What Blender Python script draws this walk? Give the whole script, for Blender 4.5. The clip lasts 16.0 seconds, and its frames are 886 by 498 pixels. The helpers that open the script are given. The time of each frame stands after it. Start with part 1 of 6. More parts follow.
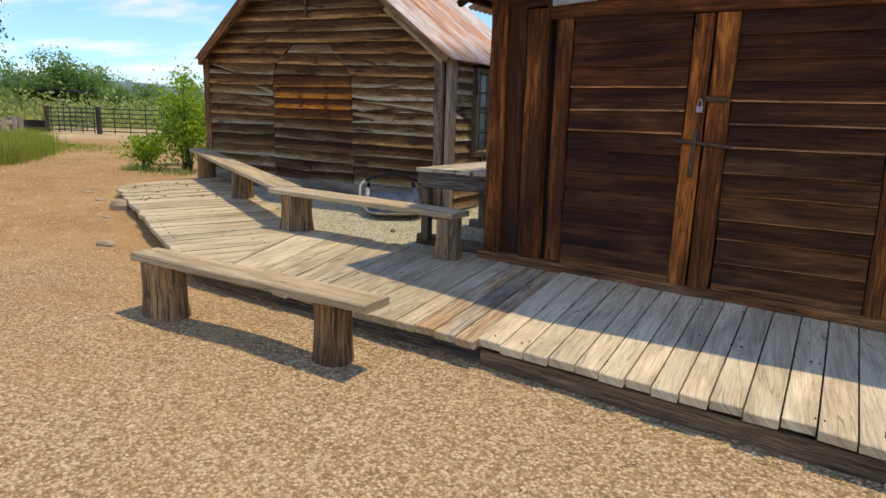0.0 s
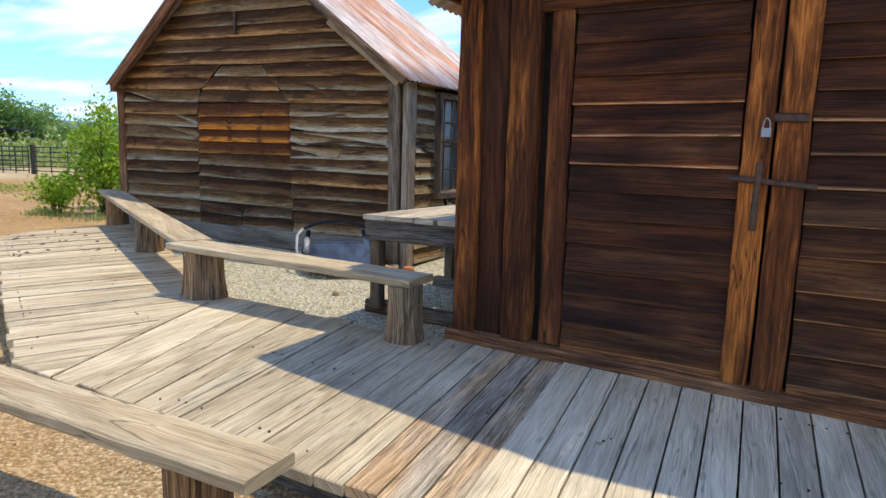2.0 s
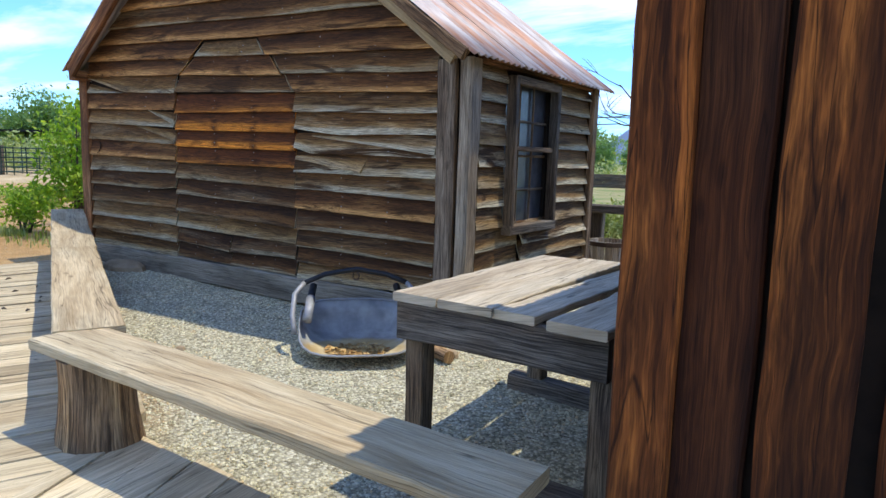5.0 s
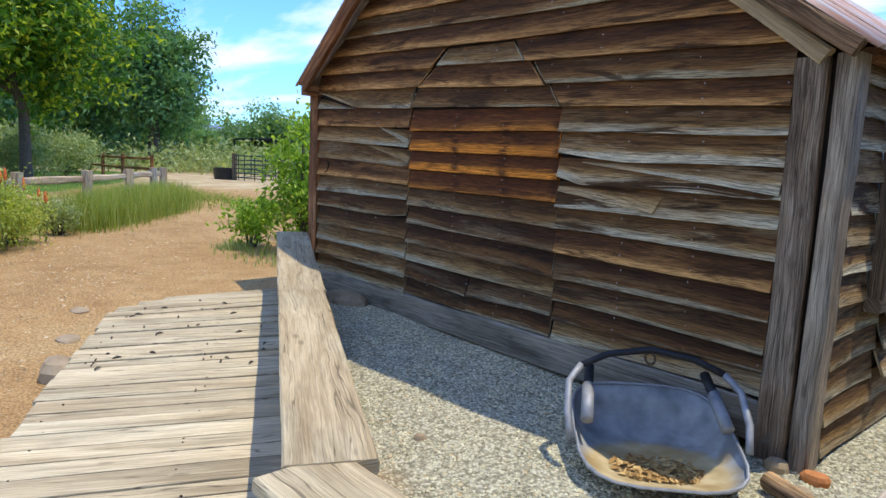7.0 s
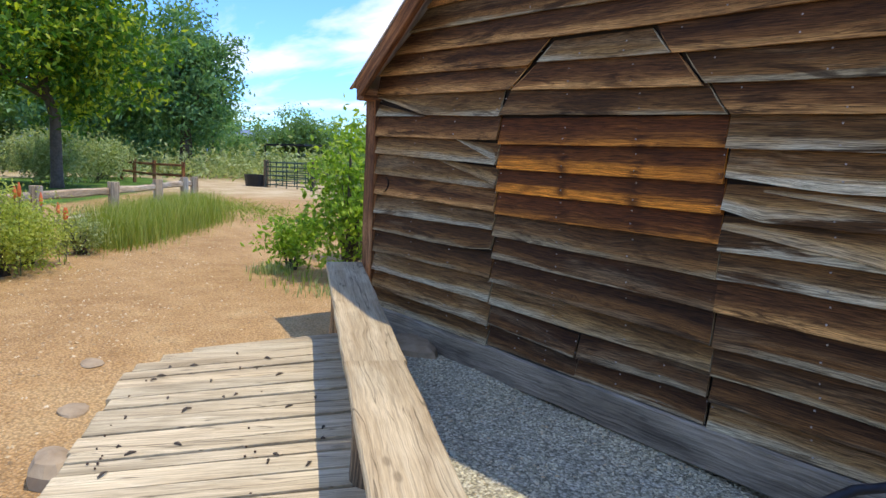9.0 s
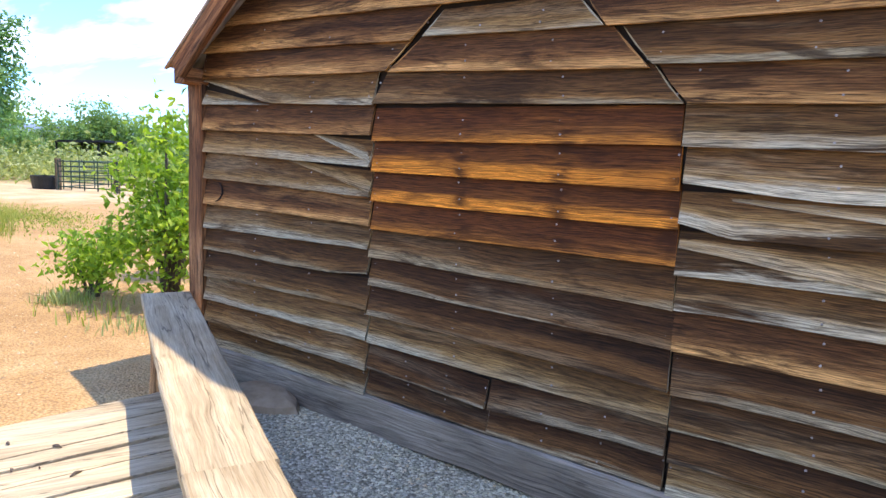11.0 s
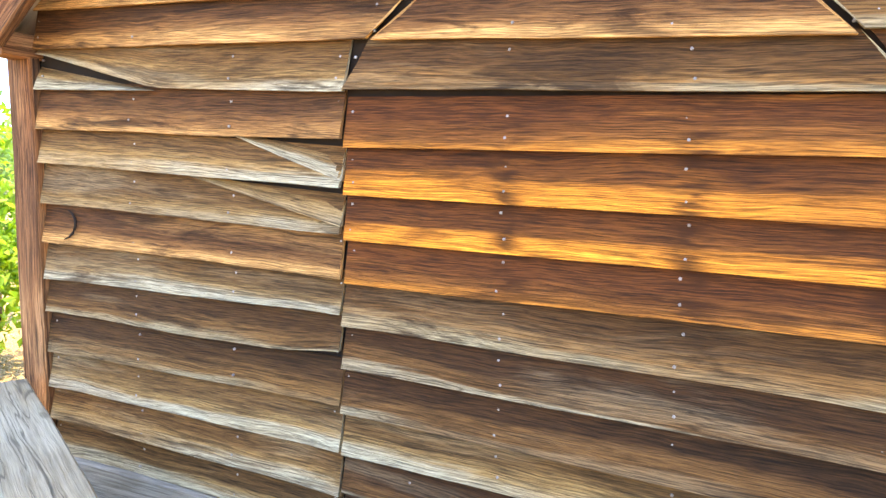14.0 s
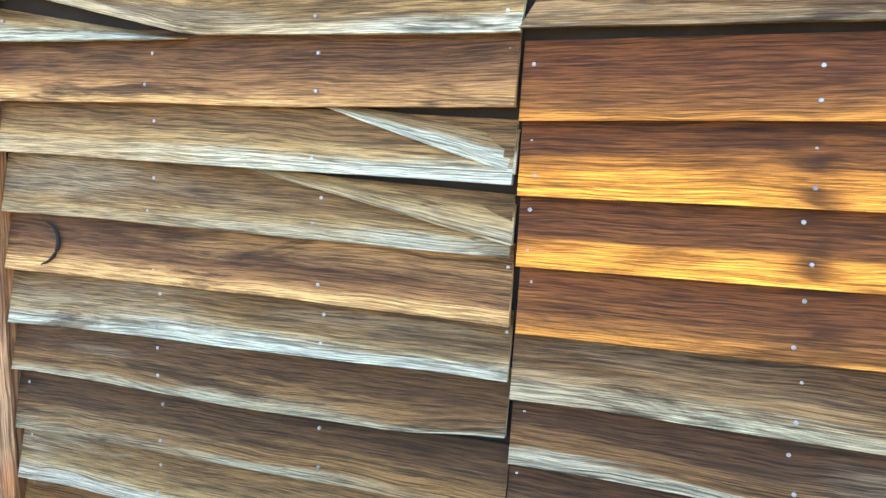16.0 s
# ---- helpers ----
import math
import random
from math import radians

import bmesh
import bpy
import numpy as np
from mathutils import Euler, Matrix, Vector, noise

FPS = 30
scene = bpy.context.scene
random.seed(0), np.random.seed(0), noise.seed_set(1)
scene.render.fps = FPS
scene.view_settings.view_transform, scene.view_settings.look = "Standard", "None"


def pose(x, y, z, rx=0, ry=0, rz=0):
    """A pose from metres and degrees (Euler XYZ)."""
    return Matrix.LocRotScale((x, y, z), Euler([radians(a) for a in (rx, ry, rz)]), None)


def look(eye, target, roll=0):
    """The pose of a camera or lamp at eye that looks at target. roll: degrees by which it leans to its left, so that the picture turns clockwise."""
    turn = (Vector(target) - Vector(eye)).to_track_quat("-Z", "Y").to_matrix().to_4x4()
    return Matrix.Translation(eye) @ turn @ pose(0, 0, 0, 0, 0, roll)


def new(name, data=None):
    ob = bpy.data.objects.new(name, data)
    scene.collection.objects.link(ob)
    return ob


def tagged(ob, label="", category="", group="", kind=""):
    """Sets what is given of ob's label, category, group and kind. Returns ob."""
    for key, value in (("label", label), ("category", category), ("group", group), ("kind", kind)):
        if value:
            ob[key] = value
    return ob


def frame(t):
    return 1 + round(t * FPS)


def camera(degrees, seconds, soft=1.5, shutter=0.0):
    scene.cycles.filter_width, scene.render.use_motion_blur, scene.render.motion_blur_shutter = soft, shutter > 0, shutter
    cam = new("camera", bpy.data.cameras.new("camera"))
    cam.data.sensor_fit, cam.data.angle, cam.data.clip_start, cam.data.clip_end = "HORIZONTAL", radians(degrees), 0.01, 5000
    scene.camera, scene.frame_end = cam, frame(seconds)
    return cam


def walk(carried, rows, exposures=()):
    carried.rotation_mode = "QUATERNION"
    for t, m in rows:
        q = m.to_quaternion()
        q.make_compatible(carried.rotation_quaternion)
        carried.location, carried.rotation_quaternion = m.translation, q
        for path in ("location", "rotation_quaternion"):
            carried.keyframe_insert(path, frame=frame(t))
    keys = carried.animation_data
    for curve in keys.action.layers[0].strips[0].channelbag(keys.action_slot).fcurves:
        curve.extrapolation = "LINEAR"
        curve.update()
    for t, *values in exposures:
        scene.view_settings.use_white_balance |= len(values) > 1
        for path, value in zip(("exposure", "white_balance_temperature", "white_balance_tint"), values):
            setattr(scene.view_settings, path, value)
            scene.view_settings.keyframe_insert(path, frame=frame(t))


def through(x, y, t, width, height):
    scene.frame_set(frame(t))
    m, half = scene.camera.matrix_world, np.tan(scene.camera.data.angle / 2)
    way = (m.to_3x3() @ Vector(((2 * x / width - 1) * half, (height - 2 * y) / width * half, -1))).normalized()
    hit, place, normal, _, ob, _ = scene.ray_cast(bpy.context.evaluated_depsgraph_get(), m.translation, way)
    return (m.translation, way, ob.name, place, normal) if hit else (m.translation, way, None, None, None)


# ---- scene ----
cam = camera(68.0, 16.0, soft=1.5)
METRES, EYE, TILT, LEAN, TURN = 9.55, 1.5, 0.0, 0.0, 33.7
ROWS = [
    (0.0, 0.0, 0.0, 0.0, 0.32, -11.51, -1.57),
    (0.5, -0.0025, 0.0406, -0.0004, -1.61, -11.42, -1.43),
    (1.0, 0.0016, 0.0818, -0.0018, -3.14, -11.44, -1.29),
    (1.5, 0.0043, 0.1204, -0.0043, -3.05, -7.75, -1.44),
    (2.0, 0.0055, 0.1578, -0.0059, -2.92, -8.1, -1.47),
    (2.5, 0.0094, 0.2035, -0.0062, -2.75, -8.22, -1.52),
    (3.0, 0.0088, 0.2417, -0.0047, -2.13, -8.26, -1.63),
    (5.5, -0.0219, 0.4368, 0.0064, 2.66, -7.59, -2.01),
    (6.0, -0.04, 0.4598, 0.0113, 12.52, -7.52, -2.33),
    (6.5, -0.0597, 0.4826, 0.0119, 15.01, -7.68, -2.43),
    (7.0, -0.082, 0.515, 0.0141, 16.67, -7.84, -2.51),
    (7.5, -0.1072, 0.5358, 0.0142, 18.8, -7.6, -2.7),
    (8.0, -0.1282, 0.556, 0.0174, 19.92, -7.76, -2.73),
    (10.5, -0.1901, 0.6751, 0.0234, 10.02, -7.08, -2.26),
    (11.0, -0.2047, 0.6894, 0.0235, 3.88, -7.14, -2.26),
    (11.5, -0.2199, 0.7062, 0.0241, -1.91, -7.29, -2.04),
    (12.0, -0.2283, 0.73, 0.0245, -3.95, -7.38, -1.82),
    (12.5, -0.2357, 0.7508, 0.0252, -4.61, -7.12, -1.76),
    (13.0, -0.2502, 0.7631, 0.0277, -6.21, -6.98, -1.73),
    (13.5, -0.2619, 0.7812, 0.0267, -8.61, -7.22, -1.51),
    (14.0, -0.2689, 0.8062, 0.0299, -9.63, -7.15, -1.51),
    (14.5, -0.2813, 0.8218, 0.0307, -11.57, -7.1, -1.42),
    (15.0, -0.2956, 0.8382, 0.0301, -14.56, -7.31, -1.13),
    (15.5, -0.3045, 0.8682, 0.0261, -14.7, -7.7, -1.12),
    (16.0, -0.3147, 0.8964, 0.0259, -14.34, -7.33, -1.18),
]
EXPOSURES = [(0.0, 0.05, 8900, 13), (1.0, 0.1, 8300, 12), (3.0, 0.6, 7200, 9), (5.5, 0.38, 6900, 7), (8.0, 0.35, 6950, 9), (10.5, 0.75, 7400, 15), (11.0, 1.15, 7300, 16), (12.0, 1.85, 8000, 13), (13.0, 2.25, 8600, 13), (14.0, 2.5, 8800, 10), (15.0, 2.6, 7500, 0), (16.0, 2.6, 6900, -4)]
walk(cam, [(t, pose(0, 0, EYE, TILT, LEAN, TURN) @ pose(METRES * x, METRES * y, METRES * z, 90 + pitch, roll, yaw)) for t, x, y, z, yaw, pitch, roll in ROWS], EXPOSURES)

# ---- sky and sun ----
SUN_TO = Vector((0.205, 0.23, 1.0)).normalized()      # towards the sun
sun_data = bpy.data.lights.new("sun", "SUN")
sun_data.energy, sun_data.angle, sun_data.color = 3.0, radians(0.6), (1.0, 0.94, 0.84)
sun = new("sun", sun_data)
sun.matrix_world = look((0, 0, 30), Vector((0, 0, 30)) - SUN_TO)

world = bpy.data.worlds.new("sky")
scene.world = world
world.use_nodes = True
wt = world.node_tree
wt.nodes.clear()


def wn(kind, **kw):
    n = wt.nodes.new(kind)
    for k, v in kw.items():
        n.inputs[k].default_value = v
    return n


sky = wt.nodes.new("ShaderNodeTexSky")
sky.sky_type, sky.sun_disc = "NISHITA", False
sky.sun_elevation = math.asin(SUN_TO.z)
sky.sun_rotation = math.atan2(SUN_TO.x, SUN_TO.y)
sky.air_density, sky.dust_density, sky.ozone_density = 1.0, 0.2, 2.0
w_co = wt.nodes.new("ShaderNodeTexCoord")
w_sep = wt.nodes.new("ShaderNodeSeparateXYZ")
w_add = wn("ShaderNodeMath"); w_add.operation = "ADD"; w_add.inputs[1].default_value = 0.12
w_max = wn("ShaderNodeMath"); w_max.operation = "MAXIMUM"; w_max.inputs[1].default_value = 0.02
w_dx = wn("ShaderNodeMath"); w_dx.operation = "DIVIDE"
w_dy = wn("ShaderNodeMath"); w_dy.operation = "DIVIDE"
w_cmb = wn("ShaderNodeCombineXYZ")
w_map = wn("ShaderNodeMapping"); w_map.inputs["Scale"].default_value = (0.42, 0.85, 1.0); w_map.inputs["Rotation"].default_value = (0, 0, 0.9)
w_map.inputs["Location"].default_value = (0.35, 0.1, 0)
w_noise = wn("ShaderNodeTexNoise", Scale=1.5, Detail=7.0, Roughness=0.56, Distortion=0.4)
w_ramp = wt.nodes.new("ShaderNodeValToRGB")
w_ramp.color_ramp.elements[0].position, w_ramp.color_ramp.elements[1].position = 0.47, 0.68
w_mix = wt.nodes.new("ShaderNodeMix"); w_mix.data_type = "RGBA"
w_mix.inputs["B"].default_value = (4.9, 5.1, 5.4, 1)
w_bg = wn("ShaderNodeBackground", Strength=0.21)
w_tint = wt.nodes.new("ShaderNodeMix"); w_tint.data_type = "RGBA"; w_tint.blend_type = "MULTIPLY"
w_tint.inputs["Factor"].default_value = 1.0
w_tint.inputs["B"].default_value = (0.42, 0.76, 1.32, 1)
w_out = wt.nodes.new("ShaderNodeOutputWorld")
for a, b in ((w_co.outputs["Generated"], w_sep.inputs[0]), (w_sep.outputs["Z"], w_max.inputs[0]), (w_max.outputs[0], w_add.inputs[0]),
             (w_sep.outputs["X"], w_dx.inputs[0]), (w_add.outputs[0], w_dx.inputs[1]), (w_sep.outputs["Y"], w_dy.inputs[0]), (w_add.outputs[0], w_dy.inputs[1]),
             (w_dx.outputs[0], w_cmb.inputs[0]), (w_dy.outputs[0], w_cmb.inputs[1]), (w_cmb.outputs[0], w_map.inputs[0]), (w_map.outputs[0], w_noise.inputs["Vector"]),
             (w_noise.outputs["Fac"], w_ramp.inputs[0]), (w_ramp.outputs[0], w_mix.inputs["Factor"]), (sky.outputs[0], w_tint.inputs["A"]), (w_tint.outputs["Result"], w_mix.inputs["A"]),
             (w_mix.outputs["Result"], w_bg.inputs["Color"]), (w_bg.outputs[0], w_out.inputs["Surface"])):
    wt.links.new(a, b)


# ---- materials ----
def nodes_of(name):
    m = bpy.data.materials.new(name)
    m.use_nodes = True
    nt = m.node_tree
    return m, nt, nt.nodes["Principled BSDF"]


def add(nt, kind, **kw):
    n = nt.nodes.new(kind)
    for k, v in kw.items():
        n.inputs[k].default_value = v
    return n


def ramp(nt, stops, fac):
    r = nt.nodes.new("ShaderNodeValToRGB")
    els = r.color_ramp.elements
    while len(els) < len(stops):
        els.new(0.5)
    for e, (p, c) in zip(els, stops):
        e.position, e.color = p, (*c, 1)
    nt.links.new(fac, r.inputs[0])
    return r.outputs[0]


def mix(nt, fac, a, b, blend="MIX"):
    n = nt.nodes.new("ShaderNodeMix")
    n.data_type, n.blend_type = "RGBA", blend
    for socket, v in ((n.inputs["Factor"], fac), (n.inputs["A"], a), (n.inputs["B"], b)):
        if isinstance(v, (int, float)):
            socket.default_value = v
        elif isinstance(v, tuple):
            socket.default_value = (*v, 1)
        else:
            nt.links.new(v, socket)
    return n.outputs["Result"]


def maths(nt, op, a, b=0.0, c=0.0):
    n = nt.nodes.new("ShaderNodeMath")
    n.operation = op
    for socket, v in zip(n.inputs, (a, b, c)):
        if isinstance(v, (int, float)):
            socket.default_value = v
        else:
            nt.links.new(v, socket)
    return n.outputs[0]


def ranged(nt, v, lo, hi, a=0.0, b=1.0):
    n = nt.nodes.new("ShaderNodeMapRange")
    n.interpolation_type = "SMOOTHSTEP"
    nt.links.new(v, n.inputs["Value"])
    n.inputs["From Min"].default_value, n.inputs["From Max"].default_value = lo, hi
    n.inputs["To Min"].default_value, n.inputs["To Max"].default_value = a, b
    return n.outputs["Result"]


def wood(name, dark, mid, light, band=None, band_at=(0.03, 0.09), band_amount=1.0, streak=26.0, rough=0.85, vary=0.35, bump=0.5, knots=0.5, band_wob=0.16, contrast=1.0, cracks=0.5, hues=1.0):
    """Weathered wood. UV is in metres: u along the board, v across it from its lower edge; band is the bleached strip along that edge."""
    m, nt, bsdf = nodes_of(name)
    uv = add(nt, "ShaderNodeUVMap")
    uv.uv_map = "uv"
    info = add(nt, "ShaderNodeObjectInfo")
    rnd = info.outputs["Random"]
    off = add(nt, "ShaderNodeVectorMath")
    off.operation = "MULTIPLY_ADD"
    cmb = add(nt, "ShaderNodeCombineXYZ")
    for i in range(3):
        nt.links.new(rnd, cmb.inputs[i])
    nt.links.new(cmb.outputs[0], off.inputs[0])
    off.inputs[1].default_value = (37.0, 11.0, 23.0)
    nt.links.new(uv.outputs[0], off.inputs[2])
    co = off.outputs[0]

    def noise_at(scale, detail, roughness, distort=0.0):
        mp = add(nt, "ShaderNodeMapping", Scale=(*scale, 1.0))
        nt.links.new(co, mp.inputs[0])
        n = add(nt, "ShaderNodeTexNoise", Scale=1.0, Detail=detail, Roughness=roughness, Distortion=distort)
        nt.links.new(mp.outputs[0], n.inputs["Vector"])
        return n.outputs["Fac"]

    sway = add(nt, "ShaderNodeCombineXYZ")      # the grain wanders along the board
    nt.links.new(maths(nt, "ADD", maths(nt, "MULTIPLY_ADD", noise_at((4.5, 9.0), 2.0, 0.5), 0.024, -0.012), maths(nt, "MULTIPLY_ADD", noise_at((12.0, 24.0), 2.0, 0.5), 0.003, -0.0015)), sway.inputs[1])
    swayed = add(nt, "ShaderNodeVectorMath")
    nt.links.new(co, swayed.inputs[0])
    nt.links.new(sway.outputs[0], swayed.inputs[1])
    co = swayed.outputs[0]
    fine = noise_at((3.2, streak * 4.6), 5.0, 0.64, 0.3)
    grain = noise_at((1.5, streak * 1.8), 5.0, 0.62, 0.8)
    patch = noise_at((1.1, 5.5), 4.0, 0.6, 0.8)
    tone = maths(nt, "ADD", maths(nt, "MULTIPLY", grain, 0.36), maths(nt, "MULTIPLY", patch, 0.64))
    col = ramp(nt, [(0.38, dark), (0.5, mid), (0.62, light)], tone)
    sep = add(nt, "ShaderNodeSeparateXYZ")
    nt.links.new(uv.outputs[0], sep.inputs[0])
    if band:
        wob = maths(nt, "MULTIPLY_ADD", noise_at((0.8, 3.0), 4.0, 0.6), band_wob, -band_wob / 2)
        edge = maths(nt, "ADD", sep.outputs["Y"], wob)
        amount = maths(nt, "MULTIPLY", ranged(nt, edge, band_at[1], band_at[0]), band_amount)
        amount = maths(nt, "MULTIPLY", amount, ranged(nt, patch, 0.3, 0.55, 0.25, 1.0))
        col = mix(nt, amount, col, mix(nt, ranged(nt, grain, 0.35, 0.6), tuple(c * 0.62 for c in band), band))
    crack = maths(nt, "ABSOLUTE", maths(nt, "ADD", noise_at((0.45, 11.0), 3.0, 0.5, 0.6), -0.5))
    col = mix(nt, maths(nt, "MULTIPLY", ranged(nt, crack, 0.0, 0.010, 1.0, 0.0), cracks), col, tuple(c * 0.25 for c in dark))
    blot = noise_at((1.7, 9.0), 6.0, 0.62, 1.2)
    col = mix(nt, maths(nt, "MULTIPLY", ranged(nt, blot, 0.54, 0.66), 0.5 * min(1.0, contrast + 0.1) if contrast > 0.65 else 0.25), col, tuple(c * 0.8 for c in dark))
    mp = add(nt, "ShaderNodeMapping", Scale=(1.5, streak * 0.95, 1.0))
    nt.links.new(co, mp.inputs[0])
    wave = add(nt, "ShaderNodeTexWave", Scale=1.0, Distortion=16.0, Detail=5.0)
    wave.inputs["Detail Scale"].default_value, wave.inputs["Detail Roughness"].default_value = 0.55, 0.66
    wave.bands_direction = "Y"
    nt.links.new(mp.outputs[0], wave.inputs["Vector"])
    strength = ranged(nt, noise_at((1.4, 7.0), 4.0, 0.6, 1.0), 0.42, 0.62, 0.08, 1.0)
    rings = maths(nt, "MULTIPLY", ranged(nt, wave.outputs["Fac"], 0.22, 0.04), strength)
    col = mix(nt, maths(nt, "MULTIPLY", rings, 0.5 * contrast), col, tuple(c * 0.5 for c in dark))
    glint = maths(nt, "MULTIPLY", ranged(nt, wave.outputs["Fac"], 0.86, 0.99), strength)
    col = mix(nt, maths(nt, "MULTIPLY", glint, 0.26 * contrast), col, tuple(min(0.9, c * 1.3) for c in light))
    lines = ranged(nt, fine, 0.39, 0.51, 1.0 - 0.56 * contrast, 1.0 + 0.10 * contrast)
    col = mix(nt, 1.0, col, lines, "MULTIPLY")
    hair = noise_at((7.0, streak * 14), 3.0, 0.6, 0.2)
    col = mix(nt, 1.0, col, ranged(nt, hair, 0.36, 0.64, 1.0 - 0.36 * contrast, 1.0 + 0.36 * contrast), "MULTIPLY")
    if knots:
        mp = add(nt, "ShaderNodeMapping", Scale=(2.6, 7.0, 1.0))
        nt.links.new(co, mp.inputs[0])
        vo = add(nt, "ShaderNodeTexVoronoi", Scale=1.0)
        nt.links.new(mp.outputs[0], vo.inputs["Vector"])
        spot = ranged(nt, vo.outputs["Distance"], 0.05, 0.12, 1.0, 0.0)
        col = mix(nt, maths(nt, "MULTIPLY", spot, knots), col, tuple(c * 0.45 for c in dark))
    hue = ranged(nt, noise_at((0.7, 3.0), 3.0, 0.55, 0.5), 0.38, 0.62)
    col = mix(nt, hues, col, mix(nt, hue, (1.0, 0.99, 0.95), (1.22, 0.97, 0.70)), "MULTIPLY")
    bright = maths(nt, "MULTIPLY_ADD", rnd, 2 * vary, 1.0 - vary)
    col = mix(nt, 1.0, col, bright, "MULTIPLY")
    nt.links.new(col, bsdf.inputs["Base Color"])
    bsdf.inputs["Roughness"].default_value = rough
    bsdf.inputs["Specular IOR Level"].default_value = 0.25
    bp = add(nt, "ShaderNodeBump", Strength=bump, Distance=0.006)
    nt.links.new(maths(nt, "ADD", maths(nt, "MULTIPLY", fine, 0.5), grain), bp.inputs["Height"])
    nt.links.new(bp.outputs[0], bsdf.inputs["Normal"])
    return m


def siding(name, top, mid, edge, edge_w=0.05, edge_amount=0.9, vary=0.15, stains=(), blots=0.5, pale=0.35, lines=1.0, rings=0.28, cracks=0.6):
    """Old clapboard: dark where the board above laps it (unweathered wood and painted lap shade), bleached along its
    weather edge, with close wavy grain. UV in metres, v from the lower edge.
    """
    m, nt, bsdf = nodes_of(name)
    uv = add(nt, "ShaderNodeUVMap")
    uv.uv_map = "uv"
    info = add(nt, "ShaderNodeObjectInfo")
    rnd = info.outputs["Random"]
    off = add(nt, "ShaderNodeVectorMath")
    off.operation = "MULTIPLY_ADD"
    cmb = add(nt, "ShaderNodeCombineXYZ")
    for i in range(3):
        nt.links.new(rnd, cmb.inputs[i])
    nt.links.new(cmb.outputs[0], off.inputs[0])
    off.inputs[1].default_value = (37.0, 11.0, 23.0)
    nt.links.new(uv.outputs[0], off.inputs[2])
    raw = off.outputs[0]

    def noise_at(scale, detail, roughness, distort=0.0, co=None):
        mp = add(nt, "ShaderNodeMapping", Scale=(*scale, 1.0))
        nt.links.new(co or grained, mp.inputs[0])
        n = add(nt, "ShaderNodeTexNoise", Scale=1.0, Detail=detail, Roughness=roughness, Distortion=distort)
        nt.links.new(mp.outputs[0], n.inputs["Vector"])
        return n.outputs["Fac"]

    sway = add(nt, "ShaderNodeCombineXYZ")      # the grain wanders along the board
    nt.links.new(maths(nt, "ADD", maths(nt, "MULTIPLY_ADD", noise_at((2.2, 6.0), 2.0, 0.5, co=raw), 0.036, -0.018), maths(nt, "MULTIPLY_ADD", noise_at((16.0, 26.0), 2.0, 0.5, co=raw), 0.005, -0.0025)), sway.inputs[1])
    swayed = add(nt, "ShaderNodeVectorMath")
    nt.links.new(raw, swayed.inputs[0])
    nt.links.new(sway.outputs[0], swayed.inputs[1])
    grained = swayed.outputs[0]
    sep = add(nt, "ShaderNodeSeparateXYZ")
    nt.links.new(uv.outputs[0], sep.inputs[0])
    streaks = noise_at((1.6, 46.0), 5.0, 0.62)
    slow = noise_at((0.9, 2.0), 3.0, 0.55)
    h = maths(nt, "ADD", sep.outputs["Y"], maths(nt, "ADD", maths(nt, "MULTIPLY_ADD", slow, 0.12, -0.06), maths(nt, "MULTIPLY_ADD", streaks, 0.09, -0.045)))
    # upper part darker: unweathered wood, with the lap's shade painted in
    col = mix(nt, ranged(nt, h, 0.045, 0.105), mid, top)
    light = maths(nt, "MULTIPLY", ranged(nt, noise_at((0.8, 7.0), 5.0, 0.6, 0.6), 0.5, 0.68), pale)
    col = mix(nt, light, col, tuple((a + b) / 2 for a, b in zip(mid, edge)))
    patchy = ranged(nt, noise_at((0.75, 1.2), 3.0, 0.55), 0.36, 0.56, 0.2, 1.0)
    amount = maths(nt, "MULTIPLY", maths(nt, "MULTIPLY", ranged(nt, h, edge_w * 1.25, edge_w * 0.45), patchy), edge_amount)
    col = mix(nt, amount, col, mix(nt, ranged(nt, streaks, 0.36, 0.6), tuple(c * 0.7 for c in edge), edge))
    blot = noise_at((1.1, 8.0), 6.0, 0.64, 0.9)
    col = mix(nt, maths(nt, "MULTIPLY", ranged(nt, blot, 0.52, 0.63), min(1.0, blots * 1.25)), col, tuple(c * 0.5 for c in top))
    crack = maths(nt, "ABSOLUTE", maths(nt, "ADD", noise_at((0.45, 11.0), 3.0, 0.5, 0.6), -0.5))
    col = mix(nt, maths(nt, "MULTIPLY", ranged(nt, crack, 0.0, 0.008, 1.0, 0.0), cracks), col, tuple(c * 0.3 for c in top))
    mp = add(nt, "ShaderNodeMapping", Scale=(1.5, 60.0, 1.0))
    nt.links.new(grained, mp.inputs[0])
    wave = add(nt, "ShaderNodeTexWave", Scale=1.0, Distortion=13.0, Detail=4.0)
    wave.inputs["Detail Scale"].default_value, wave.inputs["Detail Roughness"].default_value = 0.7, 0.6
    wave.bands_direction = "Y"
    nt.links.new(mp.outputs[0], wave.inputs["Vector"])
    col = mix(nt, maths(nt, "MULTIPLY", ranged(nt, wave.outputs["Fac"], 0.34, 0.06), rings), col, tuple(c * 0.5 for c in top))
    fine = noise_at((5.5, 215.0), 4.0, 0.62, 0.3)
    col = mix(nt, 1.0, col, ranged(nt, fine, 0.38, 0.54, 1.0 - 0.52 * lines, 1.0 + 0.16 * lines), "MULTIPLY")
    hair = noise_at((14.0, 480.0), 3.0, 0.6, 0.2)
    col = mix(nt, 1.0, col, ranged(nt, hair, 0.36, 0.64, 1.0 - 0.42 * lines, 1.0 + 0.42 * lines), "MULTIPLY")
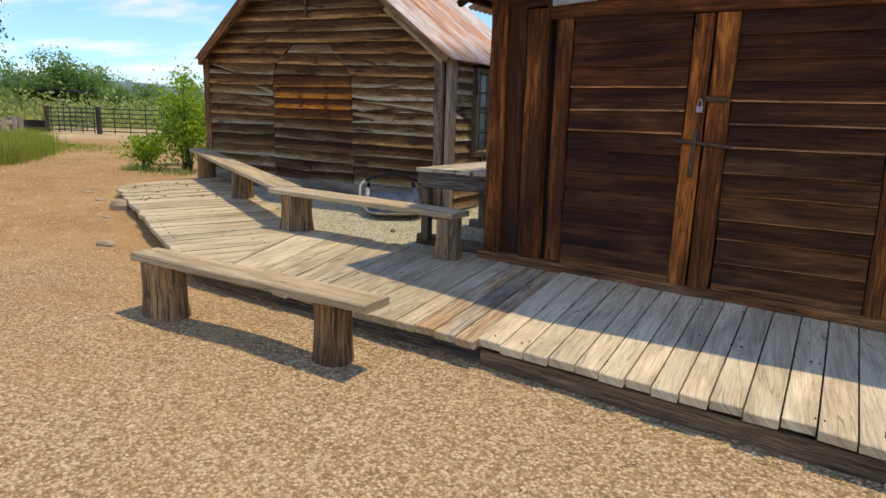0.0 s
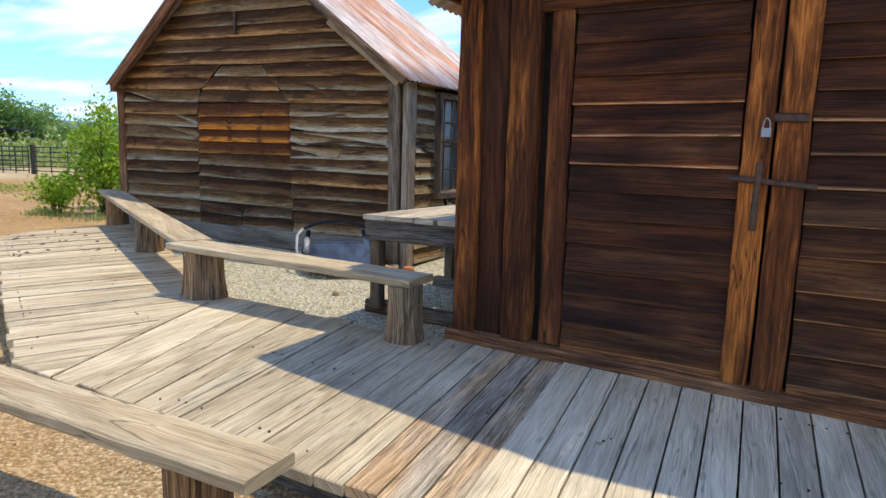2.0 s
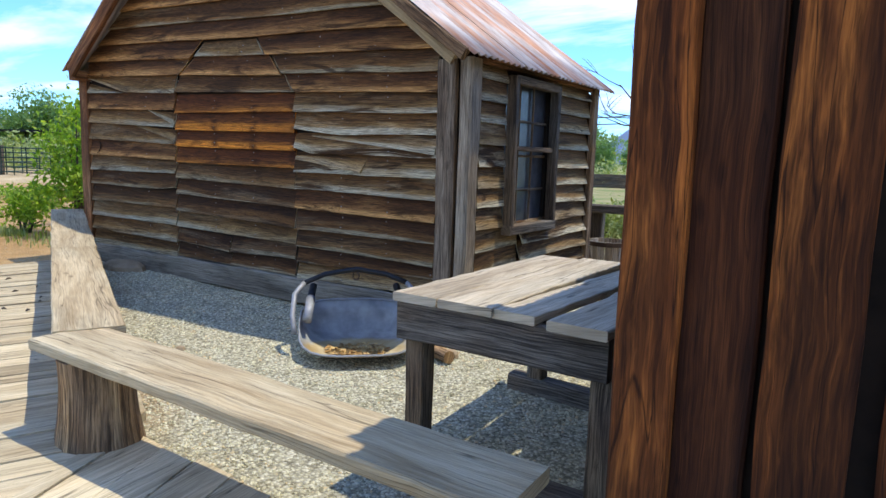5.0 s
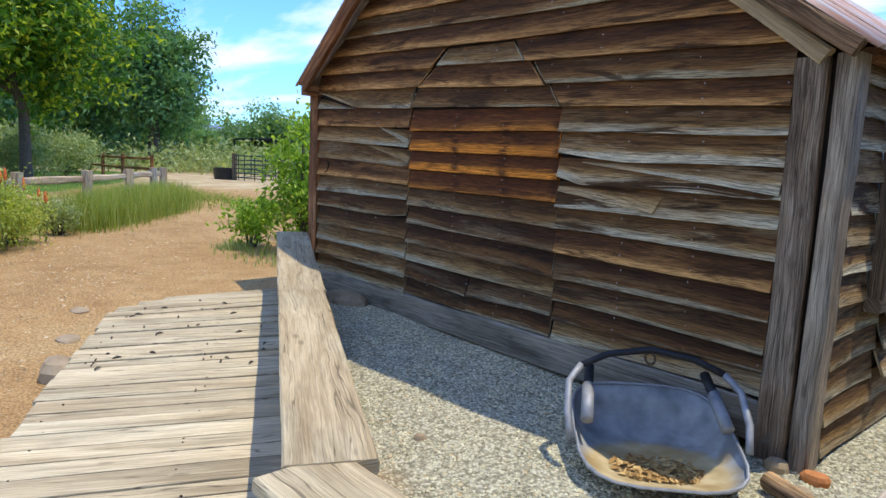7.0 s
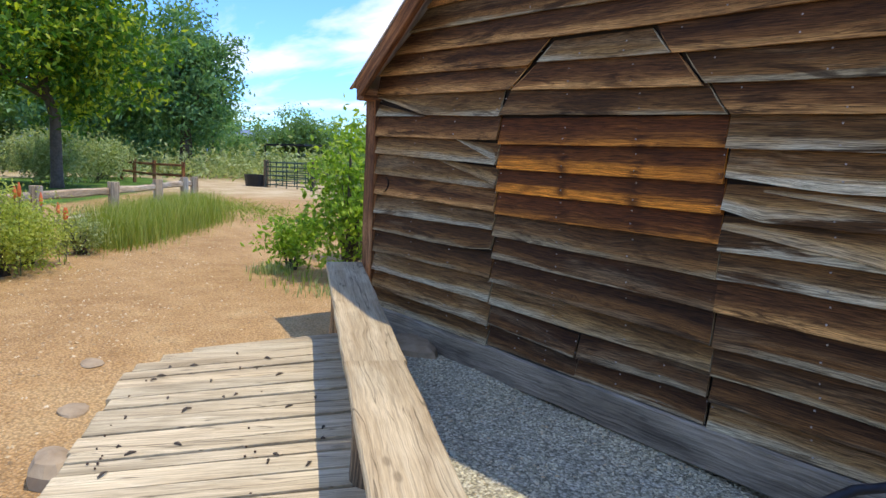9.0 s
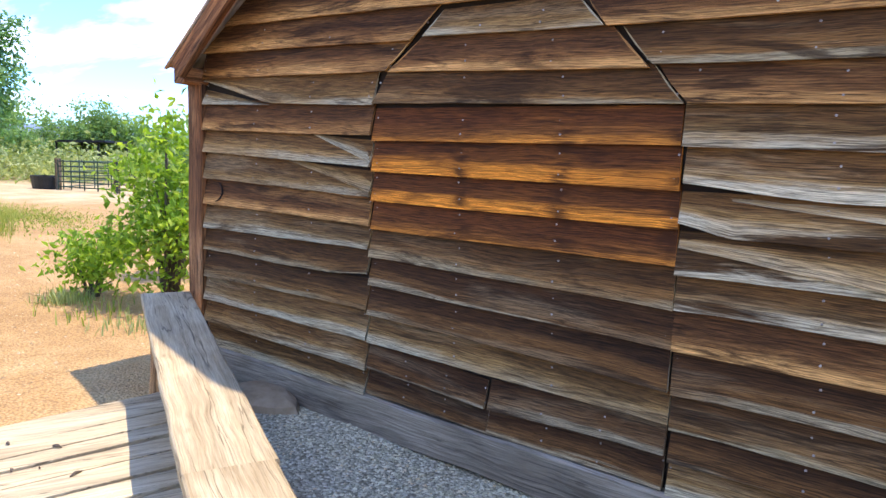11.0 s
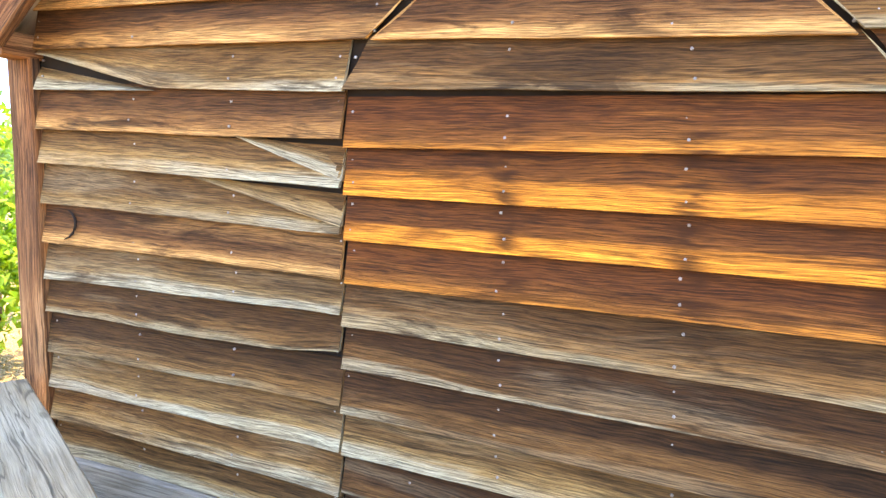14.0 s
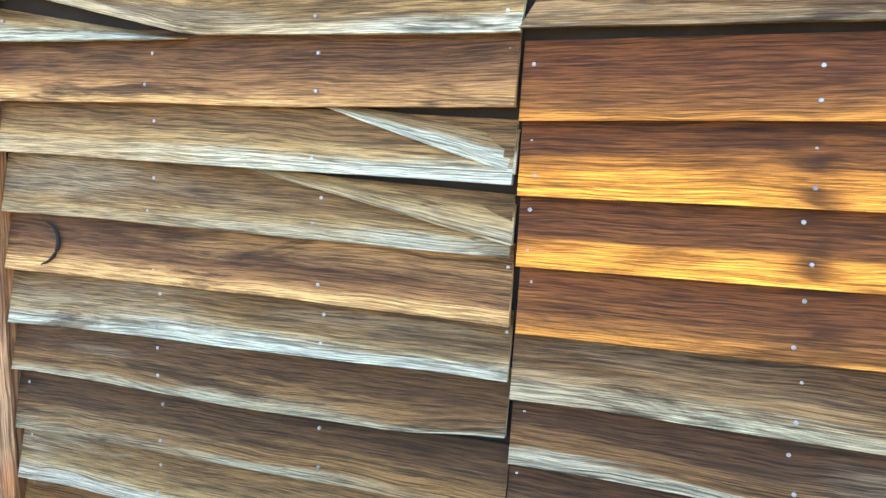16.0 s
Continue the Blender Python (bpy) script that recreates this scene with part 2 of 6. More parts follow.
    for at in stains:       # black iron stain spreading along the grain from the nails
        off_u = maths(nt, "ABSOLUTE", maths(nt, "ADD", sep.outputs["X"], -at))
        blur = maths(nt, "MULTIPLY", ranged(nt, off_u, 0.075, 0.0), ranged(nt, noise_at((5.0, 26.0), 3.0, 0.6), 0.42, 0.58))
        col = mix(nt, maths(nt, "MULTIPLY", blur, 0.85), col, tuple(c * 0.4 for c in top))
    col = mix(nt, 1.0, col, maths(nt, "MULTIPLY_ADD", rnd, 2 * vary, 1.0 - vary), "MULTIPLY")
    nt.links.new(col, bsdf.inputs["Base Color"])
    bsdf.inputs["Roughness"].default_value = 0.85
    bsdf.inputs["Specular IOR Level"].default_value = 0.25
    bp = add(nt, "ShaderNodeBump", Strength=0.7, Distance=0.004)
    nt.links.new(maths(nt, "ADD", maths(nt, "MULTIPLY", fine, 0.6), streaks), bp.inputs["Height"])
    nt.links.new(bp.outputs[0], bsdf.inputs["Normal"])
    return m


def plain(name, a, b, scale=8.0, rough=0.8, metal=0.0, bump=0.25, detail=5.0, spots=None, spec=0.3):
    """Two tones of noise in object space, for stone, soil, metal and leaves."""
    m, nt, bsdf = nodes_of(name)
    tc = add(nt, "ShaderNodeTexCoord")
    n = add(nt, "ShaderNodeTexNoise", Scale=scale, Detail=detail, Roughness=0.6)
    big = add(nt, "ShaderNodeTexNoise", Scale=scale * 0.13, Detail=3.0)
    for t in (n, big):
        nt.links.new(tc.outputs["Object"], t.inputs["Vector"])
    fac = maths(nt, "ADD", maths(nt, "MULTIPLY", n.outputs["Fac"], 0.6), maths(nt, "MULTIPLY", big.outputs["Fac"], 0.4))
    col = ramp(nt, [(0.36, a), (0.64, b)], fac)
    if spots:
        s = add(nt, "ShaderNodeTexNoise", Scale=scale * 0.4, Detail=6.0, Roughness=0.7)
        nt.links.new(tc.outputs["Object"], s.inputs["Vector"])
        col = mix(nt, ranged(nt, s.outputs["Fac"], 0.5, 0.62), col, spots)
    nt.links.new(col, bsdf.inputs["Base Color"])
    bsdf.inputs["Roughness"].default_value, bsdf.inputs["Metallic"].default_value = rough, metal
    bsdf.inputs["Specular IOR Level"].default_value = spec
    if bump:
        bp = add(nt, "ShaderNodeBump", Strength=bump, Distance=0.01)
        nt.links.new(n.outputs["Fac"], bp.inputs["Height"])
        nt.links.new(bp.outputs[0], bsdf.inputs["Normal"])
    return m


def leafy(name, a, b, c, through=0.35):
    m, nt, bsdf = nodes_of(name)
    geo = add(nt, "ShaderNodeNewGeometry")
    col = ramp(nt, [(0.0, a), (0.55, b), (1.0, c)], geo.outputs["Random Per Island"])
    nt.links.new(col, bsdf.inputs["Base Color"])
    bsdf.inputs["Roughness"].default_value = 0.55
    bsdf.inputs["Specular IOR Level"].default_value = 0.3
    tr = add(nt, "ShaderNodeBsdfTranslucent")
    nt.links.new(mix(nt, 1.0, col, (1.5, 1.5, 0.6), "MULTIPLY"), tr.inputs["Color"])
    ms = add(nt, "ShaderNodeMixShader", Fac=through)
    out = nt.nodes["Material Output"]
    nt.links.new(bsdf.outputs[0], ms.inputs[1])
    nt.links.new(tr.outputs[0], ms.inputs[2])
    nt.links.new(ms.outputs[0], out.inputs["Surface"])
    return m


def stones(name, stops, rough=0.9):
    m, nt, bsdf = nodes_of(name)
    geo = add(nt, "ShaderNodeNewGeometry")
    nt.links.new(ramp(nt, stops, geo.outputs["Random Per Island"]), bsdf.inputs["Base Color"])
    bsdf.inputs["Roughness"].default_value = rough
    return m


def soil_material():
    """Tan dirt with fine gravel, turning to grey crushed rock between the boardwalk and the shed."""
    m, nt, bsdf = nodes_of("dirt_and_gravel")
    tc = add(nt, "ShaderNodeTexCoord")
    co = tc.outputs["Object"]

    def noise_at(scale, detail=5.0, roughness=0.6):
        n = add(nt, "ShaderNodeTexNoise", Scale=scale, Detail=detail, Roughness=roughness)
        nt.links.new(co, n.inputs["Vector"])
        return n.outputs["Fac"]

    vo = add(nt, "ShaderNodeTexVoronoi", Scale=62.0)
    nt.links.new(co, vo.inputs["Vector"])
    vo2 = add(nt, "ShaderNodeTexVoronoi", Scale=95.0)
    nt.links.new(co, vo2.inputs["Vector"])
    dirt = ramp(nt, [(0.3, (0.37, 0.195, 0.07)), (0.5, (0.54, 0.32, 0.13)), (0.7, (0.66, 0.45, 0.21))], maths(nt, "ADD", maths(nt, "MULTIPLY", noise_at(3.0), 0.5), maths(nt, "MULTIPLY", noise_at(0.5, 3.0), 0.5)))
    cell = add(nt, "ShaderNodeSeparateColor")
    nt.links.new(vo.outputs["Color"], cell.inputs[0])
    pebble = ramp(nt, [(0.0, (0.27, 0.18, 0.085)), (0.5, (0.52, 0.38, 0.20)), (1.0, (0.72, 0.59, 0.37))], cell.outputs[0])
    gravel = ramp(nt, [(0.0, (0.27, 0.245, 0.165)), (0.5, (0.52, 0.485, 0.335)), (1.0, (0.73, 0.69, 0.51))], cell.outputs[1])
    sep = add(nt, "ShaderNodeSeparateXYZ")
    nt.links.new(co, sep.inputs[0])
    # distance from the line of the front of the boardwalk
    side = maths(nt, "ADD", maths(nt, "MULTIPLY", sep.outputs["X"], 0.45), maths(nt, "MULTIPLY", sep.outputs["Y"], 0.9))
    near = maths(nt, "ADD", maths(nt, "MULTIPLY", sep.outputs["X"], -0.83), maths(nt, "MULTIPLY", sep.outputs["Y"], 0.55))
    peb = ranged(nt, maths(nt, "ADD", near, maths(nt, "MULTIPLY_ADD", noise_at(0.45, 4.0), 9.0, -4.5)), 7.5, 2.6, 0.15, 0.85)
    col = mix(nt, peb, dirt, pebble)
    yard = maths(nt, "MULTIPLY", ranged(nt, maths(nt, "ADD", side, maths(nt, "MULTIPLY_ADD", noise_at(1.4), 0.8, -0.4)), 1.7, 2.3), ranged(nt, sep.outputs["X"], -9.4, -8.6))
    yard = maths(nt, "MULTIPLY", yard, ranged(nt, sep.outputs["Y"], 3.9, 4.3))
    col = mix(nt, yard, col, gravel)
    dark = ranged(nt, vo.outputs["Distance"], 0.25, 0.75, 1.0, 0.62)
    col = mix(nt, 1.0, col, dark, "MULTIPLY")
    straw = ramp(nt, [(0.35, (0.42, 0.30, 0.15)), (0.65, (0.58, 0.46, 0.28))], noise_at(0.9))
    col = mix(nt, ranged(nt, maths(nt, "ADD", near, maths(nt, "MULTIPLY_ADD", noise_at(0.3, 4.0), 8.0, -4.0)), 25.0, 33.0), col, straw)
    # dry grass and scrub far off
    far = ranged(nt, maths(nt, "ADD", near, maths(nt, "MULTIPLY_ADD", noise_at(0.06, 5.0), 34.0, -17.0)), 38.0, 52.0)
    scrub = ramp(nt, [(0.35, (0.34, 0.26, 0.12)), (0.55, (0.21, 0.22, 0.08)), (0.7, (0.12, 0.16, 0.05))], noise_at(0.35))
    col = mix(nt, far, col, scrub)
    back = ranged(nt, maths(nt, "ADD", maths(nt, "ADD", sep.outputs["Y"], maths(nt, "MULTIPLY", sep.outputs["X"], 0.55)), maths(nt, "MULTIPLY_ADD", noise_at(0.3, 4.0), 3.0, -1.5)), 8.6, 9.8)
    pale = ramp(nt, [(0.35, (0.42, 0.33, 0.18)), (0.6, (0.20, 0.24, 0.08))], noise_at(0.5))
    col = mix(nt, back, col, pale)
    lx, ly = maths(nt, "DIVIDE", maths(nt, "ADD", sep.outputs["X"], 30.0), 13.0), maths(nt, "DIVIDE", maths(nt, "ADD", sep.outputs["Y"], maths(nt, "MULTIPLY_ADD", sep.outputs["X"], 0.45, 7.5)), 4.2)
    lr = maths(nt, "ADD", maths(nt, "MULTIPLY", lx, lx), maths(nt, "MULTIPLY", ly, ly))
    turf = ramp(nt, [(0.4, (0.055, 0.12, 0.02)), (0.62, (0.12, 0.21, 0.035))], noise_at(2.0))
    col = mix(nt, ranged(nt, lr, 1.1, 0.85), col, turf)
    nt.links.new(col, bsdf.inputs["Base Color"])
    bsdf.inputs["Roughness"].default_value = 0.95
    bsdf.inputs["Specular IOR Level"].default_value = 0.15
    bp = add(nt, "ShaderNodeBump", Strength=0.8, Distance=0.014)
    h = maths(nt, "ADD", maths(nt, "MULTIPLY", vo.outputs["Distance"], -1.0), maths(nt, "MULTIPLY", vo2.outputs["Distance"], -0.4))
    nt.links.new(h, bp.inputs["Height"])
    nt.links.new(bp.outputs[0], bsdf.inputs["Normal"])
    return m


SOIL = soil_material()
BOARD = siding("weathered_siding", (0.070, 0.031, 0.0095), (0.195, 0.095, 0.029), (0.42, 0.36, 0.215), 0.034, 0.8, blots=0.65)
BOARD_DARK = siding("dark_brown_siding", (0.044, 0.0180, 0.0058), (0.120, 0.055, 0.0165), (0.39, 0.33, 0.205), 0.026, 0.75, blots=0.65, pale=0.3)
BOARD_GREY = siding("grey_siding", (0.125, 0.062, 0.0195), (0.290, 0.170, 0.060), (0.46, 0.42, 0.285), 0.050, 0.9, blots=0.6)
BOARD_PALE = siding("pale_siding", (0.125, 0.060, 0.019), (0.340, 0.200, 0.070), (0.59, 0.53, 0.365), 0.055, 0.9, pale=0.6, blots=0.8)
BOARD_RED = siding("red_brown_siding", (0.090, 0.027, 0.0065), (0.195, 0.069, 0.0145), (0.66, 0.24, 0.036), 0.036, 0.85, vary=0.08, stains=(13.77, 13.27, 12.83), pale=0.3, rings=0.4, cracks=0.2)
BOARD_ORANGE = siding("orange_siding", (0.088, 0.027, 0.0065), (0.220, 0.074, 0.0145), (0.90, 0.31, 0.036), 0.070, 1.0, vary=0.06, stains=(13.79, 13.29, 12.81), pale=0.3, rings=0.38, cracks=0.2)
BOARD_WARM = siding("warm_siding", (0.082, 0.033, 0.0105), (0.230, 0.103, 0.033), (0.70, 0.37, 0.125), 0.050, 0.85, pale=0.4, blots=0.7)
POST_GREY = wood("grey_post", (0.072, 0.050, 0.034), (0.162, 0.119, 0.083), (0.259, 0.205, 0.151), vary=0.12)
SILL = wood("grey_sill", (0.09, 0.078, 0.060), (0.19, 0.17, 0.135), (0.30, 0.275, 0.225), vary=0.1, contrast=0.5, hues=0.2)
POST_BROWN = wood("brown_post", (0.075, 0.034, 0.017), (0.195, 0.095, 0.045), (0.38, 0.205, 0.10), vary=0.12)
DOOR = wood("dark_stained_boards", (0.015, 0.0058, 0.0033), (0.040, 0.0150, 0.0070), (0.092, 0.036, 0.0150), band=(0.30, 0.15, 0.07), band_at=(0.003, 0.009), band_wob=0.008, band_amount=0.5, vary=0.3, bump=0.8, contrast=0.55)
DOOR_LEDGE = wood("dark_boards_with_worn_edge", (0.018, 0.0065, 0.0035), (0.055, 0.0195, 0.0085), (0.130, 0.050, 0.019), band=(0.62, 0.32, 0.16), band_at=(0.006, 0.022), band_wob=0.012, vary=0.2, bump=0.8, contrast=0.55)
DOOR_WORN = wood("worn_brown_boards", (0.022, 0.009, 0.0045), (0.066, 0.029, 0.0125), (0.145, 0.070, 0.032), band=(0.42, 0.22, 0.10), band_at=(0.004, 0.014), band_wob=0.010, vary=0.2, bump=0.8, contrast=0.6)
DOOR_JAMB = wood("dark_red_brown_posts", (0.030, 0.0095, 0.0040), (0.085, 0.027, 0.0085), (0.20, 0.072, 0.021), vary=0.2, streak=14.0, contrast=0.6, cracks=0.8, hues=0.4)
DOOR_POST = wood("orange_brown_posts", (0.045, 0.0145, 0.0045), (0.125, 0.039, 0.0098), (0.39, 0.132, 0.028), vary=0.2, streak=12.0, contrast=0.7, cracks=0.8, hues=0.4)
DECK = wood("bleached_deck", (0.330, 0.268, 0.165), (0.500, 0.420, 0.272), (0.620, 0.535, 0.360), vary=0.16, bump=0.6, knots=0.45, contrast=0.38, cracks=0.75, hues=0.2)
# greyer boards, also paled to paint extra light into the shaded stretch
DECK_PALE = wood("pale_deck", (0.410, 0.345, 0.228), (0.575, 0.495, 0.335), (0.690, 0.610, 0.425), vary=0.12, bump=0.6, knots=0.45, contrast=0.34, cracks=0.65, hues=0.15)
DECK_DARK = wood("stained_deck", (0.22, 0.175, 0.12), (0.37, 0.31, 0.225), (0.50, 0.43, 0.32), vary=0.1, bump=0.7, streak=18.0, contrast=0.7)
BENCH = wood("bench_plank", (0.30, 0.225, 0.125), (0.43, 0.345, 0.21), (0.54, 0.455, 0.295), vary=0.08, bump=0.8, knots=0.5, contrast=0.34, cracks=0.7, hues=0.2)
POST_PALE = wood("pale_grey_post", (0.12, 0.095, 0.068), (0.25, 0.205, 0.15), (0.38, 0.325, 0.245), vary=0.1, contrast=0.7, hues=0.3)
STUMP = wood("stump_wood", (0.085, 0.055, 0.033), (0.21, 0.145, 0.088), (0.36, 0.25, 0.14), vary=0.15, streak=14.0, knots=0.7)
TABLE = wood("table_plank", (0.30, 0.25, 0.175), (0.45, 0.39, 0.285), (0.57, 0.51, 0.39), vary=0.1, bump=0.7, knots=0.3, contrast=0.36, cracks=0.8, hues=0.2)
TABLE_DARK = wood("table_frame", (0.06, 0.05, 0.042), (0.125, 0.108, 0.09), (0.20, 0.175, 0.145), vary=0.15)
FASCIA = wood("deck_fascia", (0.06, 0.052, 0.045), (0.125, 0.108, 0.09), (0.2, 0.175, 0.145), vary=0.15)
FENCE = wood("fence_rail", (0.20, 0.17, 0.13), (0.36, 0.32, 0.26), (0.5, 0.46, 0.39), vary=0.15, contrast=0.6)
# near-black paint standing for the shade in gaps between boards
GAP_SHADE = plain("gap_shade_black", (0.012, 0.009, 0.007), (0.03, 0.02, 0.014), rough=1.0)
IRON = plain("rusty_iron", (0.06, 0.04, 0.03), (0.14, 0.085, 0.055), 30.0, rough=0.6, metal=0.5)
NAIL = plain("nail_heads", (0.14, 0.13, 0.12), (0.42, 0.40, 0.38), 40.0, rough=0.45, metal=0.6, bump=0.0)
STEEL = plain("worn_steel", (0.24, 0.245, 0.25), (0.40, 0.41, 0.42), 20.0, rough=0.6, metal=0.35)
BLACK = plain("black_paint", (0.012, 0.013, 0.015), (0.03, 0.032, 0.036), 20.0, rough=0.5)
SCREEN = plain("dusty_window_glass", (0.04, 0.042, 0.048), (0.12, 0.12, 0.125), 5.0, rough=0.25, bump=0.0, spec=0.5)
LEAF_LIME = leafy("young_leaves", (0.10, 0.20, 0.025), (0.23, 0.38, 0.05), (0.42, 0.53, 0.09), through=0.5)
LEAF_TREE = leafy("tree_leaves", (0.034, 0.100, 0.016), (0.078, 0.195, 0.024), (0.48, 0.54, 0.055), through=0.45)
LEAF_WILLOW = leafy("willow_leaves", (0.068, 0.167, 0.084), (0.135, 0.275, 0.126), (0.240, 0.392, 0.154), through=0.4)
# greens lightened to paint distance haze on the far trees
LEAF_DARK = leafy("haze_pale_leaves", (0.11, 0.22, 0.10), (0.18, 0.31, 0.13), (0.28, 0.40, 0.16), through=0.45)
LEAF_SAGE = leafy("sage_leaves", (0.18, 0.24, 0.09), (0.30, 0.36, 0.15), (0.43, 0.46, 0.23), through=0.35)
LEAF_FEATHER = leafy("feathery_leaves", (0.20, 0.26, 0.05), (0.36, 0.42, 0.09), (0.52, 0.54, 0.16), through=0.45)
LEAFSTALK = plain("green_stalk", (0.10, 0.12, 0.05), (0.17, 0.19, 0.08), 20.0, bump=0.0)
BLOOM = plain("orange_red_bloom", (0.62, 0.09, 0.03), (0.80, 0.22, 0.06), 60.0, rough=0.6, bump=0.3)
GRASS = leafy("grass_blades", (0.13, 0.20, 0.03), (0.26, 0.33, 0.06), (0.42, 0.41, 0.13))
BARK = plain("bark", (0.05, 0.04, 0.03), (0.14, 0.11, 0.085), 14.0, bump=0.8)
GATE = plain("green_gate_paint", (0.012, 0.035, 0.025), (0.03, 0.07, 0.05), 6.0, rough=0.5, bump=0.0)
PEBBLE = stones("gravel_stones", [(0.0, (0.25, 0.16, 0.075)), (0.45, (0.49, 0.345, 0.175)), (0.8, (0.60, 0.45, 0.25)), (1.0, (0.66, 0.54, 0.35))])
GREYSTONE = stones("crushed_grey_rock", [(0.0, (0.21, 0.19, 0.115)), (0.4, (0.50, 0.465, 0.30)), (0.85, (0.76, 0.72, 0.50)), (1.0, (0.60, 0.43, 0.22))])
ROCK = plain("field_stone", (0.27, 0.195, 0.115), (0.44, 0.34, 0.215), 12.0, bump=0.7)
# distance haze is put into the hills' blue colour
HILL = plain("hazed_far_hill", (0.15, 0.21, 0.33), (0.22, 0.28, 0.40), 0.01, rough=1.0, bump=0.0)


def tin_material():
    """Corrugated sheets, galvanised grey with rust in streaks down the slope. UV: u along the ridge, v down the slope."""
    m, nt, bsdf = nodes_of("rusted_roof_sheet")
    uv = add(nt, "ShaderNodeUVMap")
    uv.uv_map = "uv"

    def noise_at(scale, detail=4.0):
        mp = add(nt, "ShaderNodeMapping", Scale=(*scale, 1.0))
        nt.links.new(uv.outputs[0], mp.inputs[0])
        n = add(nt, "ShaderNodeTexNoise", Scale=1.0, Detail=detail, Roughness=0.6)
        nt.links.new(mp.outputs[0], n.inputs["Vector"])
        return n.outputs["Fac"]

    base = ramp(nt, [(0.35, (0.28, 0.22, 0.19)), (0.6, (0.50, 0.46, 0.43))], noise_at((9.0, 2.0)))
    rust = ramp(nt, [(0.35, (0.26, 0.10, 0.045)), (0.65, (0.50, 0.24, 0.12))], noise_at((14.0, 3.0)))
    amount = ranged(nt, maths(nt, "ADD", maths(nt, "MULTIPLY", noise_at((2.3, 0.25)), 0.75), maths(nt, "MULTIPLY", noise_at((12.0, 1.2)), 0.25)), 0.45, 0.58)
    nt.links.new(mix(nt, amount, base, rust), bsdf.inputs["Base Color"])
    bsdf.inputs["Roughness"].default_value, bsdf.inputs["Metallic"].default_value = 0.6, 0.15
    return m


TIN = tin_material()


# ---- building blocks ----
class Geo:
    """Vertices, faces and UVs that become one mesh."""
    def __init__(self):
        self.v, self.f, self.uv = [], [], []

    def ring_loft(self, rings, caps=True, loop=True):
        base, n = len(self.v), len(rings[0])
        along = [0.0]
        for a, b in zip(rings, rings[1:]):
            along.append(along[-1] + (sum(b, Vector()) / n - sum(a, Vector()) / n).length)
        r0 = max(rings, key=lambda r: sum((r[i] - r[i - 1]).length for i in range(n)))
        around = [0.0]
        for i in range(n):
            around.append(around[-1] + (r0[(i + 1) % n] - r0[i]).length)
        for r in rings:
            self.v.extend(r)
        m = n if loop else n - 1
        for k in range(len(rings) - 1):
            for i in range(m):
                j = (i + 1) % n
                self.f.append((base + k * n + i, base + k * n + j, base + (k + 1) * n + j, base + (k + 1) * n + i))
                self.uv.append(((along[k], around[i]), (along[k], around[i + 1]), (along[k + 1], around[i + 1]), (along[k + 1], around[i])))
        if caps:
            for k, flip in ((0, True), (len(rings) - 1, False)):
                ids = [base + k * n + i for i in range(n)]
                o = rings[k][0]
                ax = (rings[k][n // 2] - o).normalized() if (rings[k][n // 2] - o).length else Vector((1, 0, 0))
                uvs = [((p - o).dot(ax), (p - o - ax * (p - o).dot(ax)).length) for p in rings[k]]
                if flip:
                    ids, uvs = ids[::-1], uvs[::-1]
                self.f.append(tuple(ids))
                self.uv.append(tuple(uvs))
        return self

    def beam(self, a, b, up, w, t, n=5, wob=0.0, chamfer=0.006, seed=0.0):
        """A timber from a to b: w wide, t deep along up, with worn edges."""
        a, b, up = Vector(a), Vector(b), Vector(up).normalized()
        d = (b - a).normalized()
        s = d.cross(up).normalized()
        up = s.cross(d)
        c, rings = chamfer, []
        for k in range(n + 1):
            p = a.lerp(b, k / n)
            q = [noise.noise(Vector((seed + i * 3.7, k * 0.9, seed * 1.3))) * wob for i in range(4)]
            w0, w1 = -w / 2 + q[0], w / 2 + q[1]
            t0, t1 = q[2] * 0.6, t + q[3] * 0.6
            prof = ((w0, t0 + c), (w0, t1 - c), (w0 + c, t1), (w1 - c, t1), (w1, t1 - c), (w1, t0 + c), (w1 - c, t0), (w0 + c, t0))
            rings.append([p + s * x + up * z for x, z in prof])
        return self.ring_loft(rings)

    def tube(self, pts, radii, n=8, caps=True):
        pts = [Vector(p) for p in pts]
        if isinstance(radii, (int, float)):
            radii = [radii] * len(pts)
        rings = []
        for k, p in enumerate(pts):
            d = (pts[min(k + 1, len(pts) - 1)] - pts[max(k - 1, 0)]).normalized()
            s = d.cross(Vector((0.13, 0.21, 1.0)) if abs(d.z) < 0.9 else Vector((1, 0.1, 0))).normalized()
            u = s.cross(d)
            rings.append([p + (s * math.cos(2 * math.pi * i / n) + u * math.sin(2 * math.pi * i / n)) * radii[k] for i in range(n)])
        return self.ring_loft(rings, caps)

    def mesh(self, name, smooth=False):
        me = bpy.data.meshes.new(name)
        me.from_pydata([tuple(p) for p in self.v], [], self.f)
        layer = me.uv_layers.new(name="uv")
        flat = [c for face in self.uv for p in face for c in p]
        if len(flat) == 2 * len(me.loops):
            layer.data.foreach_set("uv", flat)
        if smooth:
            me.polygons.foreach_set("use_smooth", [True] * len(me.polygons))
        me.update()
        return me


def link(name, data, material, parent=None, label=""):
    ob = new(name, data)
    if material and data:
        data.materials.append(material)
    if parent:
        ob.parent = parent
        ob.matrix_parent_inverse = Matrix.Translation(-parent.location)
    if label:
        ob["label"] = label
    return ob


def part(name, geo, material, parent, label="", smooth=False):
    """One mesh object under a thing or under a part."""
    return link(name, geo.mesh(name, smooth), material, parent, label)


